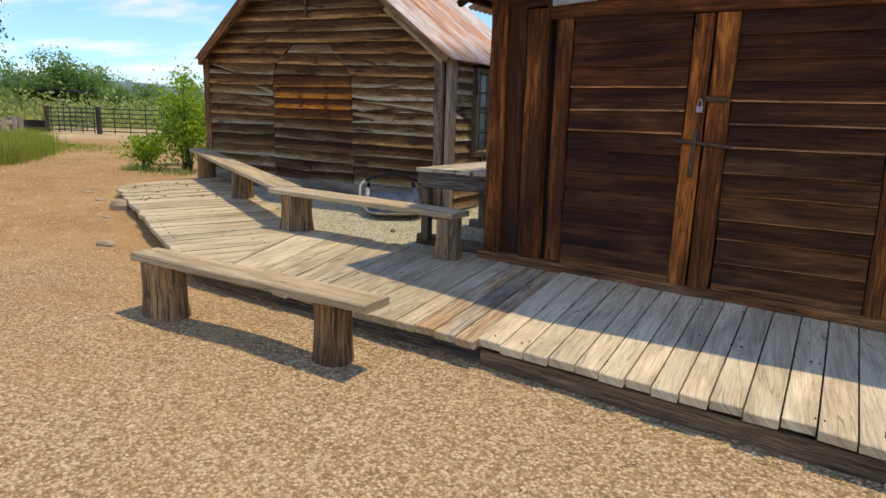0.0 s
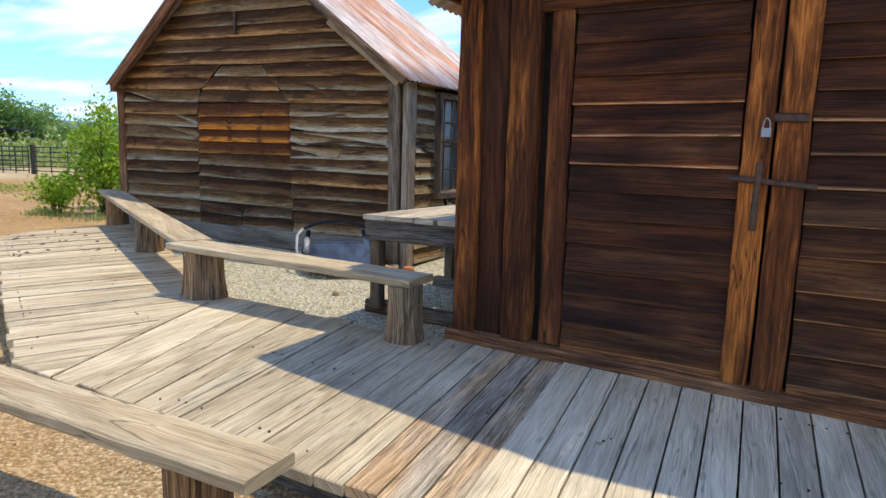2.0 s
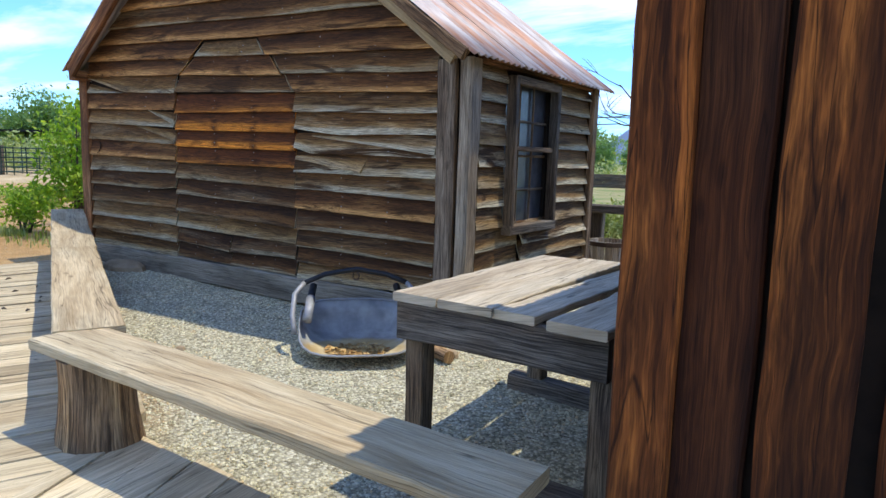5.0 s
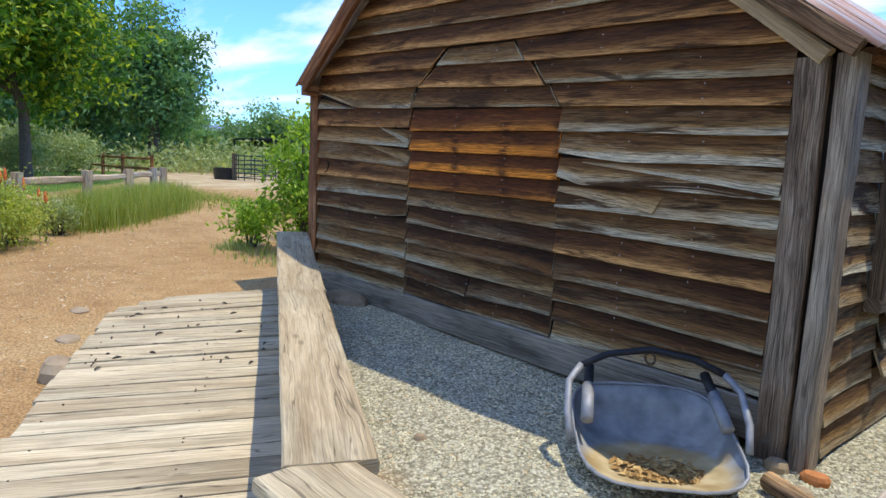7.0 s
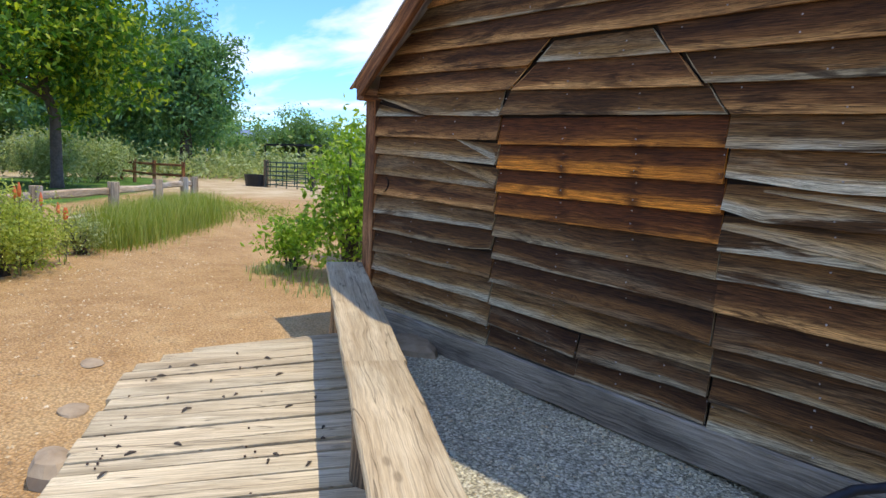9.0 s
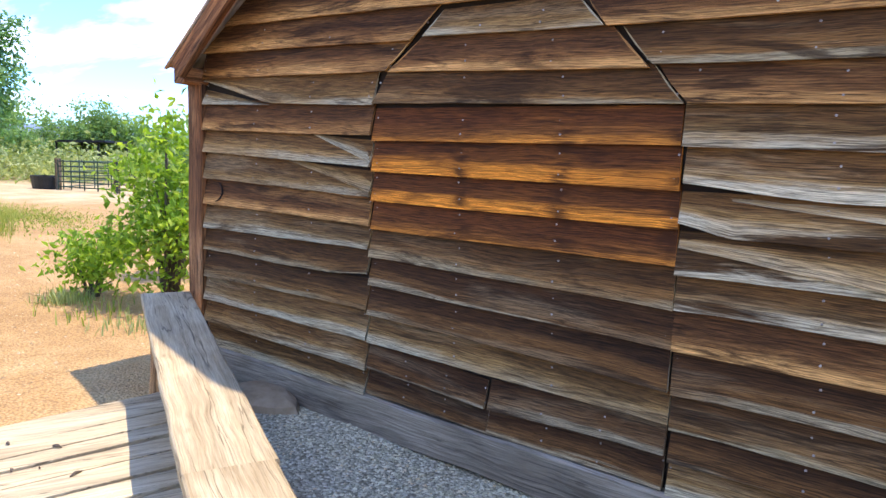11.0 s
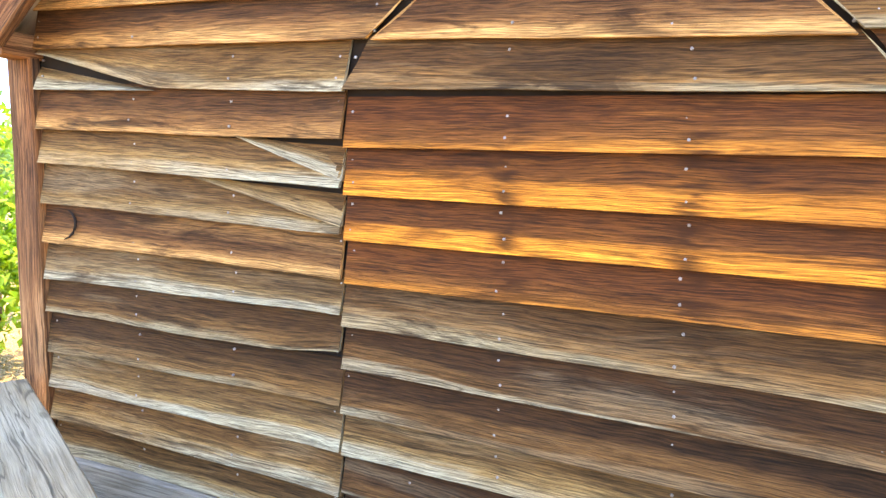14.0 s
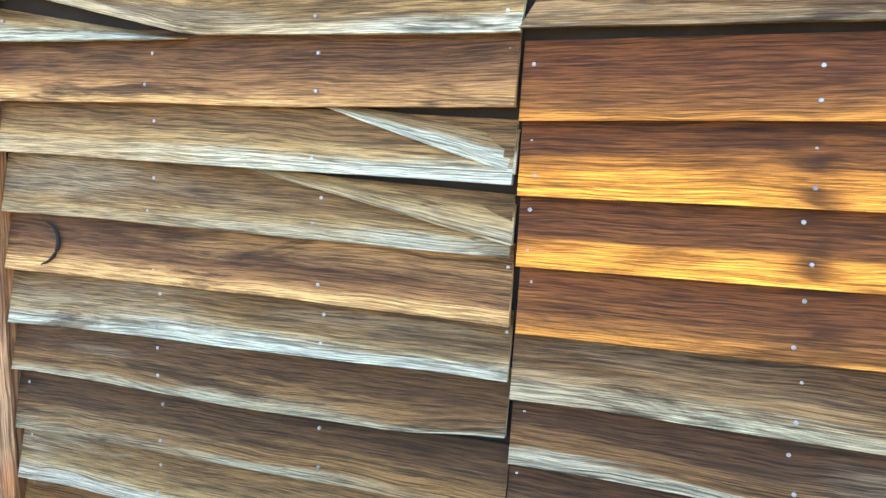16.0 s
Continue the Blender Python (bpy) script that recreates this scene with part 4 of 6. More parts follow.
def build_shed_roof():
    roof = thing("roof", (-6.845, 7.8, 3.9), "rusted corrugated iron gable roof of the shed", "roof", kind="structure")
    corrugated("roof_sheet", (-4.32, 2.13), (-6.845, 3.985), 6.58, 8.96, TIN, roof, seed=3)
    corrugated("roof_sheet", (-9.12, 2.255), (-6.845, 3.985), 6.58, 8.96, TIN, roof, seed=5)
    # rake boards under the roof edge, and purlins
    g = Geo().beam((-8.985, 6.62, 2.238), (-6.845, 6.62, 3.88), (0, -1, 0), 0.13, 0.05, 8, 0.012, 0.008, 2.0)
    part("rake_board", g, POST_BROWN, roof)
    g = Geo().beam((-4.40, 6.62, 2.135), (-6.845, 6.62, 3.925), (0, -1, 0), 0.075, 0.05, 8, 0.012, 0.008, 5.0)
    part("rake_board", g, POST_GREY, roof)
    g = Geo().beam((-4.57, WALL - 0.03, 2.135), (-5.46, WALL - 0.03, 2.80), (0, -1, 0), 0.075, 0.05, 5, 0.01, 0.012, 6.0)
    part("rake_trim", g, BENCH, roof, "broken grey trim board under the rake")
    for x, z in ((-4.47, 2.13), (-5.3, 2.76), (-6.1, 3.34), (-8.2, 2.87), (-7.5, 3.4)):
        part("purlin", Geo().beam((x, 6.92, z), (x, 8.9, z), (0, 0, 1), 0.07, 0.06, 4, 0.01), POST_BROWN, roof)
    part("eave_plate", Geo().beam((-9.055, 6.64, 2.165), (-9.055, 8.9, 2.165), (0, 0, 1), 0.11, 0.095, 4, 0.006), POST_BROWN, roof)
    # plain closing walls behind
    g = Geo().ring_loft([[Vector((-9.16, y, z)) for y, z in ((6.9, 0.3), (8.78, 0.3), (8.78, 2.2), (6.9, 2.2))], [Vector((-9.06, y, z)) for y, z in ((6.9, 0.3), (8.78, 0.3), (8.78, 2.2), (6.9, 2.2))]])
    whole("wall_west", g, BOARD, "weathered side wall of the shed", "wall", kind="structure")
    out = [(-9.16, 0.3), (-4.46, 0.3), (-4.46, 2.08), (-6.845, 3.86), (-9.16, 2.14)]
    g = Geo().ring_loft([[Vector((x, 8.79, z)) for x, z in out], [Vector((x, 8.88, z)) for x, z in out]])
    whole("wall_north", g, BOARD, "weathered rear gable wall of the shed", "wall", kind="structure")


build_gable()
build_side()
build_shed_roof()


# ---- the building with the double doors ----
FRONT = 4.735


def front_place(a, z, out):
    return Vector((a, FRONT - out, z))


def build_front():
    x0, x1 = -2.74, 0.80
    g = Geo()
    out = [(x0, 0.30), (x1, 0.30), (x1, 2.35), (-0.97, 3.28), (x0, 2.35)]
    g.ring_loft([[Vector((x, FRONT + 0.03, z)) for x, z in out], [Vector((x, FRONT + 0.13, z)) for x, z in out]])
    # near-black backing paints the shade behind posts and doors
    wall = whole("wall_front", g, GAP_SHADE, "dark wooden front wall with posts round the doors", "wall", kind="structure")
    rnd = random.Random(4)
    for xa, xb, z0, z1, o, mat, nm in ((-2.725, -2.585, 0.36, 2.45, 0.05, DOOR_POST, "corner_post"), (-2.59, -2.42, 0.40, 2.45, 0.012, DOOR, "upright_board"),
                                       (-2.40, -2.225, 0.40, 2.30, 0.055, DOOR_POST, "upright_post"), (-2.175, -2.045, 0.40, 2.30, 0.02, DOOR_JAMB, "door_jamb"),
                                       (-0.005, 0.12, 0.33, 2.30, 0.04, DOOR_POST, "door_jamb"), (0.13, 0.45, 0.33, 2.40, 0.02, DOOR, "upright_board"), (0.46, 0.80, 0.33, 2.40, 0.02, DOOR, "upright_board")):
        w = xb - xa
        part(nm, Geo().beam(((xa + xb) / 2, FRONT + 0.03, z0), ((xa + xb) / 2 - 0.005, FRONT + 0.03, z1), (0, -1, 0), w, 0.03 + o, 10, 0.008, 0.008, rnd.uniform(0, 40)), mat, wall)
    part("sill_board", Geo().beam((-2.76, FRONT + 0.0, 0.315), (0.8, FRONT + 0.0, 0.255), (0, 0, 1), 0.16, 0.085, 14, 0.01, 0.008, 3.3), POST_BROWN, wall, "worn wooden threshold")
    part("lintel", Geo().beam((-2.25, FRONT + 0.03, 2.28), (0.1, FRONT + 0.03, 2.25), (0, -1, 0), 0.11, 0.07, 10, 0.006, 0.008, 5.0), DOOR_JAMB, wall)
    z = 2.32
    k = 0
    while z < 3.2:
        half = min(1.76, (3.30 - z - 0.05) / 0.525)
        part("siding_board", clap(front_place, (-0.97 - half, -0.97 - half + 0.1), (-0.97 + half, -0.97 + half - 0.1), (z, z + 0.15), (z, z + 0.15), 400 + z, thick=0.03), DOOR, wall)
        z += 0.15
    part("bracket_plate", Geo().beam((-2.20, FRONT - 0.06, 2.335), (-1.86, FRONT - 0.06, 2.35), (0, -1, 0), 0.05, 0.012, 3, 0.004), STEEL, wall, "grey metal bracket plate")

    for name, a0, a1, stile, mats in (("door_1", -2.035, -1.062, "right", DOOR), ("door_2", -1.048, -0.015, "left", DOOR)):
        door = thing(name, ((a0 + a1) / 2, FRONT, 0.36), "closed dark wooden barn door of horizontal boards", "door", kind="structure")
        b0, b1 = (a0, a1 - 0.13) if stile == "right" else (a0 + 0.145, a1)
        z = 0.41
        i = 0
        while z < 2.2:
            h = rnd.choice((0.135, 0.15, 0.165))
            t = min(z + h, 2.235)
            part("door_board", clap(front_place, (b0, b0), (b1, b1), (z, t), (z + rnd.uniform(-0.006, 0.006), t), 500 + z * 10 + a0, thick=0.030, wave=0.005, curl=0.005), DOOR_WORN if z < 0.45 or name == "door_2" and z < 1.3 else DOOR_LEDGE if 1.33 < z < 1.75 else mats, door)
            z = t
            i += 1
        s0, s1 = (a1 - 0.125, a1) if stile == "right" else (a0, a0 + 0.14)
        part("stile", Geo().beam(((s0 + s1) / 2 - 0.01, FRONT + 0.0, 0.37), ((s0 + s1) / 2 + 0.01, FRONT + 0.0, 2.20), (0, -1, 0), s1 - s0, 0.05, 10, 0.006, 0.006, a0 * 3), DOOR_POST, door)
        part("bottom_rail", Geo().beam((b0, FRONT + 0.0, 0.39), (b1, FRONT + 0.0, 0.38), (0, -1, 0), 0.10, 0.025, 8, 0.006, 0.006, a0), POST_BROWN, door)
        if name == "door_1":
            cross = part("latch_bar", Geo().beam((-1.235, FRONT - 0.055, 1.375), (-0.86, FRONT - 0.055, 1.345), (0, -1, 0), 0.028, 0.014, 4, 0.002), IRON, door, "rusty iron latch bar")
            part("latch_upright", Geo().beam((-1.11, FRONT - 0.062, 1.13), (-1.10, FRONT - 0.062, 1.45), (0, -1, 0), 0.03, 0.014, 4, 0.002), IRON, cross)
        else:
            hasp = part("hasp", Geo().beam((-1.06, FRONT - 0.055, 1.655), (-0.92, FRONT - 0.055, 1.65), (0, -1, 0), 0.04, 0.008, 3, 0.001), IRON, door, "rusty hasp")
            lock = Geo().beam((-1.085, FRONT - 0.075, 1.565), (-1.085, FRONT - 0.075, 1.605), (0, -1, 0), 0.042, 0.02, 2, 0.0, 0.004)
            body = part("padlock", lock, STEEL, hasp, "small steel padlock")
            arc = [(-1.085 + 0.015 * math.cos(t), FRONT - 0.085, 1.605 + 0.045 * math.sin(t)) for t in [math.pi * i / 8 for i in range(9)]]
            part("shackle", Geo().tube(arc, 0.0035, 6), STEEL, hasp)

    # closing walls and roof
    for nm, xx in (("wall_left", -2.74), ("wall_right", 0.70)):
        q = [(FRONT + 0.14, 0.2), (8.4, 0.2), (8.4, 2.33), (FRONT + 0.14, 2.33)]
        whole(nm, Geo().ring_loft([[Vector((xx, y, z)) for y, z in q], [Vector((xx + 0.1, y, z)) for y, z in q]]), DOOR, "dark weathered side wall", "wall", kind="structure")
    q = [(-2.63, 0.2), (0.69, 0.2), (0.69, 2.35), (-0.97, 3.25), (-2.63, 2.35)]
    whole("wall_rear", Geo().ring_loft([[Vector((x, 8.30, z)) for x, z in q], [Vector((x, 8.40, z)) for x, z in q]]), DOOR, "dark weathered rear wall", "wall", kind="structure")
    roof = thing("roof_front", (-0.97, 5.5, 3.3), "rusted corrugated iron roof with an overhang over the doors", "roof", kind="structure")
    corrugated("roof_sheet", (-3.02, 2.40), (-0.97, 3.42), 4.22, 8.6, TIN, roof, ragged=0.06, seed=8)
    corrugated("roof_sheet", (1.05, 2.40), (-0.97, 3.42), 4.22, 8.6, TIN, roof, ragged=0.05, seed=9)
    for a, b in (((-2.98, 2.345), (-0.97, 3.345)), ((1.0, 2.345), (-0.97, 3.345))):
        for y in (4.28, 4.62):
            part("rafter", Geo().beam((a[0], y, a[1]), (b[0], y, b[1]), (0, 0, 1), 0.05, 0.05, 5, 0.006), DOOR, roof)
    for x, z in ((-2.9, 2.41), (-2.0, 2.86), (-1.3, 3.2), (-0.6, 3.2), (0.2, 2.82), (0.9, 2.42)):
        part("purlin", Geo().beam((x, 4.25, z - 0.03), (x, 8.5, z - 0.03), (0, 0, 1), 0.05, 0.05, 4, 0.006), DOOR, roof)


build_front()


# ---- boardwalk ----
def clip_poly(poly, p, n):
    """The part of a polygon on the side of the line through p that n points to."""
    out = []
    for i in range(len(poly)):
        a, b = poly[i - 1], poly[i]
        da, db = (a - p).dot(n), (b - p).dot(n)
        if (da >= 0) != (db >= 0):
            out.append(a.lerp(b, da / (da - db)))
        if db >= 0:
            out.append(b)
    return out


def deck_board(poly, along, thick, lift, parent, material=None, name="deck_board"):
    if len(poly) < 3:
        return
    c = sum(poly, Vector((0, 0))) / len(poly)
    side = Vector((-along.y, along.x))
    g = Geo()
    top = []
    for p in poly:
        q = p + (c - p).normalized() * 0.002
        top.append(Vector((q.x, q.y, deck_z(q.x, q.y) + lift + noise.noise(Vector((q.x * 3, q.y * 3, 1.7))) * 0.006)))
    inner = [p + (Vector((c.x, c.y, p.z)) - p).normalized() * 0.006 for p in top]
    n = len(poly)
    low = [p - Vector((0, 0, thick)) for p in top]
    mid = [p - Vector((0, 0, 0.005)) for p in top]
    uvf = lambda p: ((Vector((p.x, p.y)) - c).dot(along), (Vector((p.x, p.y)) - c).dot(side) + 0.1)
    g.v = low + mid + inner
    for k in (0, n):
        for i in range(n):
            j = (i + 1) % n
            ids = (k + i, k + j, k + n + j, k + n + i)
            g.f.append(ids)
            g.uv.append(tuple((uvf(g.v[a])[0], uvf(g.v[a])[1] + (0.04 if a < n else 0)) for a in ids))
    g.f.append(tuple(range(2 * n, 3 * n)))
    g.uv.append(tuple(uvf(p) for p in inner))
    part(name, g, material or DECK, parent)


def build_deck():
    rnd = random.Random(11)
    deck = thing("boardwalk", (-4.0, 3.8, 0.2), "sun-bleached plank boardwalk bending along the buildings", "boardwalk", kind="structure")
    lean = Vector((-0.13, 1.0)).normalized()
    V2 = lambda x, y: Vector((x, y))
    cut_a, cut_b = V2(-4.0, 2.95), V2(-4.68, 4.45)
    cut_n = V2(cut_b.y - cut_a.y, -(cut_b.x - cut_a.x)).normalized()      # towards +x
    # straight stretch in front of the doors
    x = 2.6
    while x > -4.9:
        w = rnd.choice((0.135, 0.14, 0.14, 0.145, 0.19)) if x < -1.75 else rnd.choice((0.13, 0.14, 0.145, 0.15))
        first = x > -1.70
        y0 = (3.00 if first else 2.985) + rnd.uniform(-0.015, 0.02)
        y1 = 4.66 if x > -2.75 else 4.60 + rnd.uniform(-0.03, 0.03)
        base = 3.0
        fan = lambda q: 0.04 + 0.10 * min(1.0, max(0.0, -q / 1.7)) + 0.26 * min(1.0, max(0.0, (-2.9 - q) / 0.9))
        fa, fb = fan(x - w), fan(x)
        quad = [V2(x - w + 0.004 - fa * (y0 - base), y0), V2(x - 0.004 - fb * (y0 - base), y0 + rnd.uniform(-0.006, 0.006)), V2(x - 0.004 - fb * (y1 - base), y1), V2(x - w + 0.004 - fa * (y1 - base), y1)]
        poly = clip_poly(quad, cut_a, cut_n)
        # DECK_PALE before the doors: shade there is lifted by colour
        deck_board(poly, lean, 0.045, (0.012 if first else 0.0) + rnd.uniform(-0.003, 0.003), deck, DECK_DARK if -2.12 < x < -1.72 else (DECK_PALE if first else None))
        x -= w
    # stretch that bends away along the shed
    axis = V2(-0.912, 0.410).normalized()
    across = V2(0.410, 0.912).normalized()
    start = V2(-3.2, 2.45)
    s = 0.0
    while s < 6.05:
        w = rnd.choice((0.10, 0.125, 0.14, 0.14, 0.15))
        a0 = rnd.uniform(-0.02, 0.02)
        a1 = 1.44 + rnd.uniform(-0.06, 0.02) + max(0.0, s - 2.0) * 0.01
        if s > 5.65:
            a0 += (s - 5.65) * 0.9
        skew = 0.03 + max(0.0, s - 4.0) * 0.15
        quad = [start + axis * (s + 0.004) + across * a0, start + axis * (s + w - 0.004) + across * a0, start + axis * (s + w - 0.004 + skew) + across * a1, start + axis * (s + 0.004 + skew) + across * a1]
        poly = clip_poly(quad, cut_a, -cut_n)
        poly = clip_poly(poly, V2(0, 2.97), V2(0, 1)) if len(poly) > 2 else poly
        deck_board(poly[::-1] if len(poly) > 2 else poly, across, 0.045, rnd.uniform(-0.004, 0.004), deck)
        s += w

    g = Geo()
    for i in range(110):
        if i < 60:
            x, y = rnd.uniform(-3.9, 2.0), rnd.choice((3.10, 3.14, 3.82, 3.86, 4.5))
        else:
            s, a = rnd.uniform(1.3, 5.7), rnd.choice((0.10, 0.14, 0.72, 0.76))
            x, y = start.x + axis.x * s + across.x * a, start.y + axis.y * s + across.y * a
        z = deck_z(x, y) + (0.018 if x > -1.7 else 0.005)
        r = rnd.uniform(0.0035, 0.006)
        disc = lambda q, h: [Vector((x + q * math.cos(t), y + q * math.sin(t), z + h)) for t in (0, 1.05, 2.09, 3.14, 4.19, 5.24)]
        g.ring_loft([disc(r, -0.006), disc(r, 0.001), disc(r * 0.5, 0.002)])
    part("nail_heads", g, IRON, deck, "dark rusty nail heads")["kind"] = "stuff"

    def fascia(pts, off=0.0):
        for (xa, ya), (xb, yb) in zip(pts, pts[1:]):
            za, zb = deck_z(xa, ya) - 0.055, deck_z(xb, yb) - 0.055
            g = Geo().beam((xa, ya, za - 0.15), (xb, yb, zb - 0.15), (0, 0, 1), 0.05, 0.15, 8, 0.008, 0.006, xa)
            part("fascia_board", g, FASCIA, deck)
    fascia([(2.6, 3.06), (-1.75, 3.05)])
    fascia([(-1.75, 3.09), (-4.3, 3.07)])
    fascia([(-4.3, 3.07), (-8.5, 4.98)])
    fascia([(-8.5, 4.98), (-8.52, 6.25)])
    fascia([(-2.8, 4.52), (-4.55, 4.38), (-8.6, 6.2)])


build_deck()


# ---- benches, table, scraper ----
def stump(name, at, r, h, parent, seed, sx=1.0, rot=0.0, flare=0.12):
    """A chunk of log on end: uneven, split and slightly waisted."""
    g = Geo()
    rings = []
    x, y, z = at
    n = 14
    for k in range(7):
        s = k / 6
        rr = r * (1.0 + flare * (1 - s) ** 2 - 0.05 * math.sin(s * math.pi))
        ring = []
        for i in range(n):
            a = 2 * math.pi * i / n
            q = rr * (1 + 0.13 * noise.noise(Vector((math.cos(a) * 1.3 + seed, math.sin(a) * 1.3, s * 0.6))) + 0.05 * noise.noise(Vector((math.cos(a) * 4 + seed, math.sin(a) * 4, s))))
            px, py = q * math.cos(a) * sx, q * math.sin(a)
            ring.append(Vector((x + px * math.cos(rot) - py * math.sin(rot), y + px * math.sin(rot) + py * math.cos(rot), z + h * s)))
        rings.append(ring)
    # along the trunk is u
    g.ring_loft(rings)
    return part(name, g, STUMP, parent)


def build_benches():
    low = thing("low_bench", (-3.1, 2.5, 0.13), "low grey plank bench on log stumps, standing on gravel", "bench", group="plank benches")
    z = lambda x: 0.135 + 0.030 * (-(x) - 2.2) * 0.7 + 0.345
    part("seat", Geo().beam((-2.14, 2.60, z(-2.14)), (-4.02, 2.45, z(-4.02)), (0, 0, 1), 0.225, 0.05, 14, 0.008, 0.008, 1.0), BENCH, low)
    stump("stump_leg", (-2.46, 2.60, 0.085), 0.105, z(-2.46) - 0.085, low, 3.0, 1.1)
    stump("stump_leg", (-3.84, 2.475, 0.13), 0.125, z(-3.84) - 0.13, low, 9.0, 1.35, 0.1)

    seat_h = 0.335
    b1 = thing("corner_bench", (-3.9, 4.55, 0.34), "long grey plank bench on log stumps, on the boardwalk", "bench", group="plank benches")
    dz = lambda x, y: deck_z(x, y) + seat_h
    part("seat", Geo().beam((-2.88, 4.57, dz(-2.88, 4.57)), (-4.98, 4.50, dz(-4.95, 4.5)), (0, 0, 1), 0.285, 0.048, 16, 0.007, 0.007, 4.0), BENCH, b1)
    stump("stump_leg", (-2.95, 4.50, deck_z(-2.95, 4.5) - 0.02), 0.105, seat_h + 0.02, b1, 5.0, 1.0, 0.3)
    stump("stump_leg", (-4.74, 4.50, deck_z(-4.74, 4.5) - 0.02), 0.145, seat_h + 0.02, b1, 12.0, 1.1)
    b2 = thing("path_bench", (-6.9, 5.5, 0.4), "long grey plank bench ending at the shed's corner", "bench", group="plank benches")
    part("seat", Geo().beam((-4.93, 4.575, dz(-4.95, 4.5) + 0.004), (-6.88, 5.50, dz(-6.9, 5.5)), (0, 0, 1), 0.275, 0.048, 14, 0.007, 0.007, 6.0), BENCH, b2)
    part("seat", Geo().beam((-6.885, 5.505, dz(-6.9, 5.5) - 0.004), (-9.06, 6.54, dz(-9.0, 6.5)), (0, 0, 1), 0.285, 0.048, 14, 0.007, 0.007, 7.0), BENCH, b2)
    stump("stump_leg", (-6.60, 5.37, deck_z(-6.6, 5.37) - 0.02), 0.125, seat_h + 0.02, b2, 21.0)
    stump("stump_leg", (-8.55, 6.30, deck_z(-8.55, 6.3) - 0.10), 0.13, seat_h + 0.10, b2, 27.0)


def build_table():
    t = thing("work_table", (-3.3, 5.8, 0.24), "rough grey plank work table with gapped boards", "table")
    top = 1.0
    for xa, xb, y0, y1, w, dz in ((-3.662, -3.668, 5.14, 6.50, 0.205, 0.0), (-3.437, -3.440, 5.135, 6.54, 0.232, 0.002), (-3.245, -3.185, 5.15, 6.52, 0.165, -0.004), (-2.985, -2.945, 5.085, 6.50, 0.21, 0.006)):
        part("top_plank", Geo().beam((xa, y0, top - 0.032 + dz), (xb, y1, top - 0.032 + dz), (0, 0, 1), w, 0.032, 14, 0.009, 0.004, xa * 9), TABLE, t)
    for y in (5.175, 6.40):
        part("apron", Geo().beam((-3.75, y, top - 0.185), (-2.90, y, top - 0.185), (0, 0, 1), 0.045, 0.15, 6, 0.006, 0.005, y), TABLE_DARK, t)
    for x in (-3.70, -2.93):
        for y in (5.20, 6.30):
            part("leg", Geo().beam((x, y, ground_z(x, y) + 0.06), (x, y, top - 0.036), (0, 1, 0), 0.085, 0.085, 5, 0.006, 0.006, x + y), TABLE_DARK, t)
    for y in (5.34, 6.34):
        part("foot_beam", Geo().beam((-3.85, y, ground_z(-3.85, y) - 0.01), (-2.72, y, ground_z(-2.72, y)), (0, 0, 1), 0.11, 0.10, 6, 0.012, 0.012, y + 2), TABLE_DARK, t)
    part("brace", Geo().beam((-2.87, 6.32, 0.34), (-3.35, 6.34, top - 0.1), (0, 1, 0), 0.06, 0.035, 4, 0.004), TABLE_DARK, t)
    part("brace", Geo().beam((-2.87, 5.5, 0.36), (-2.87, 6.2, top - 0.1), (1, 0, 0), 0.06, 0.035, 4, 0.004), TABLE_DARK, t)


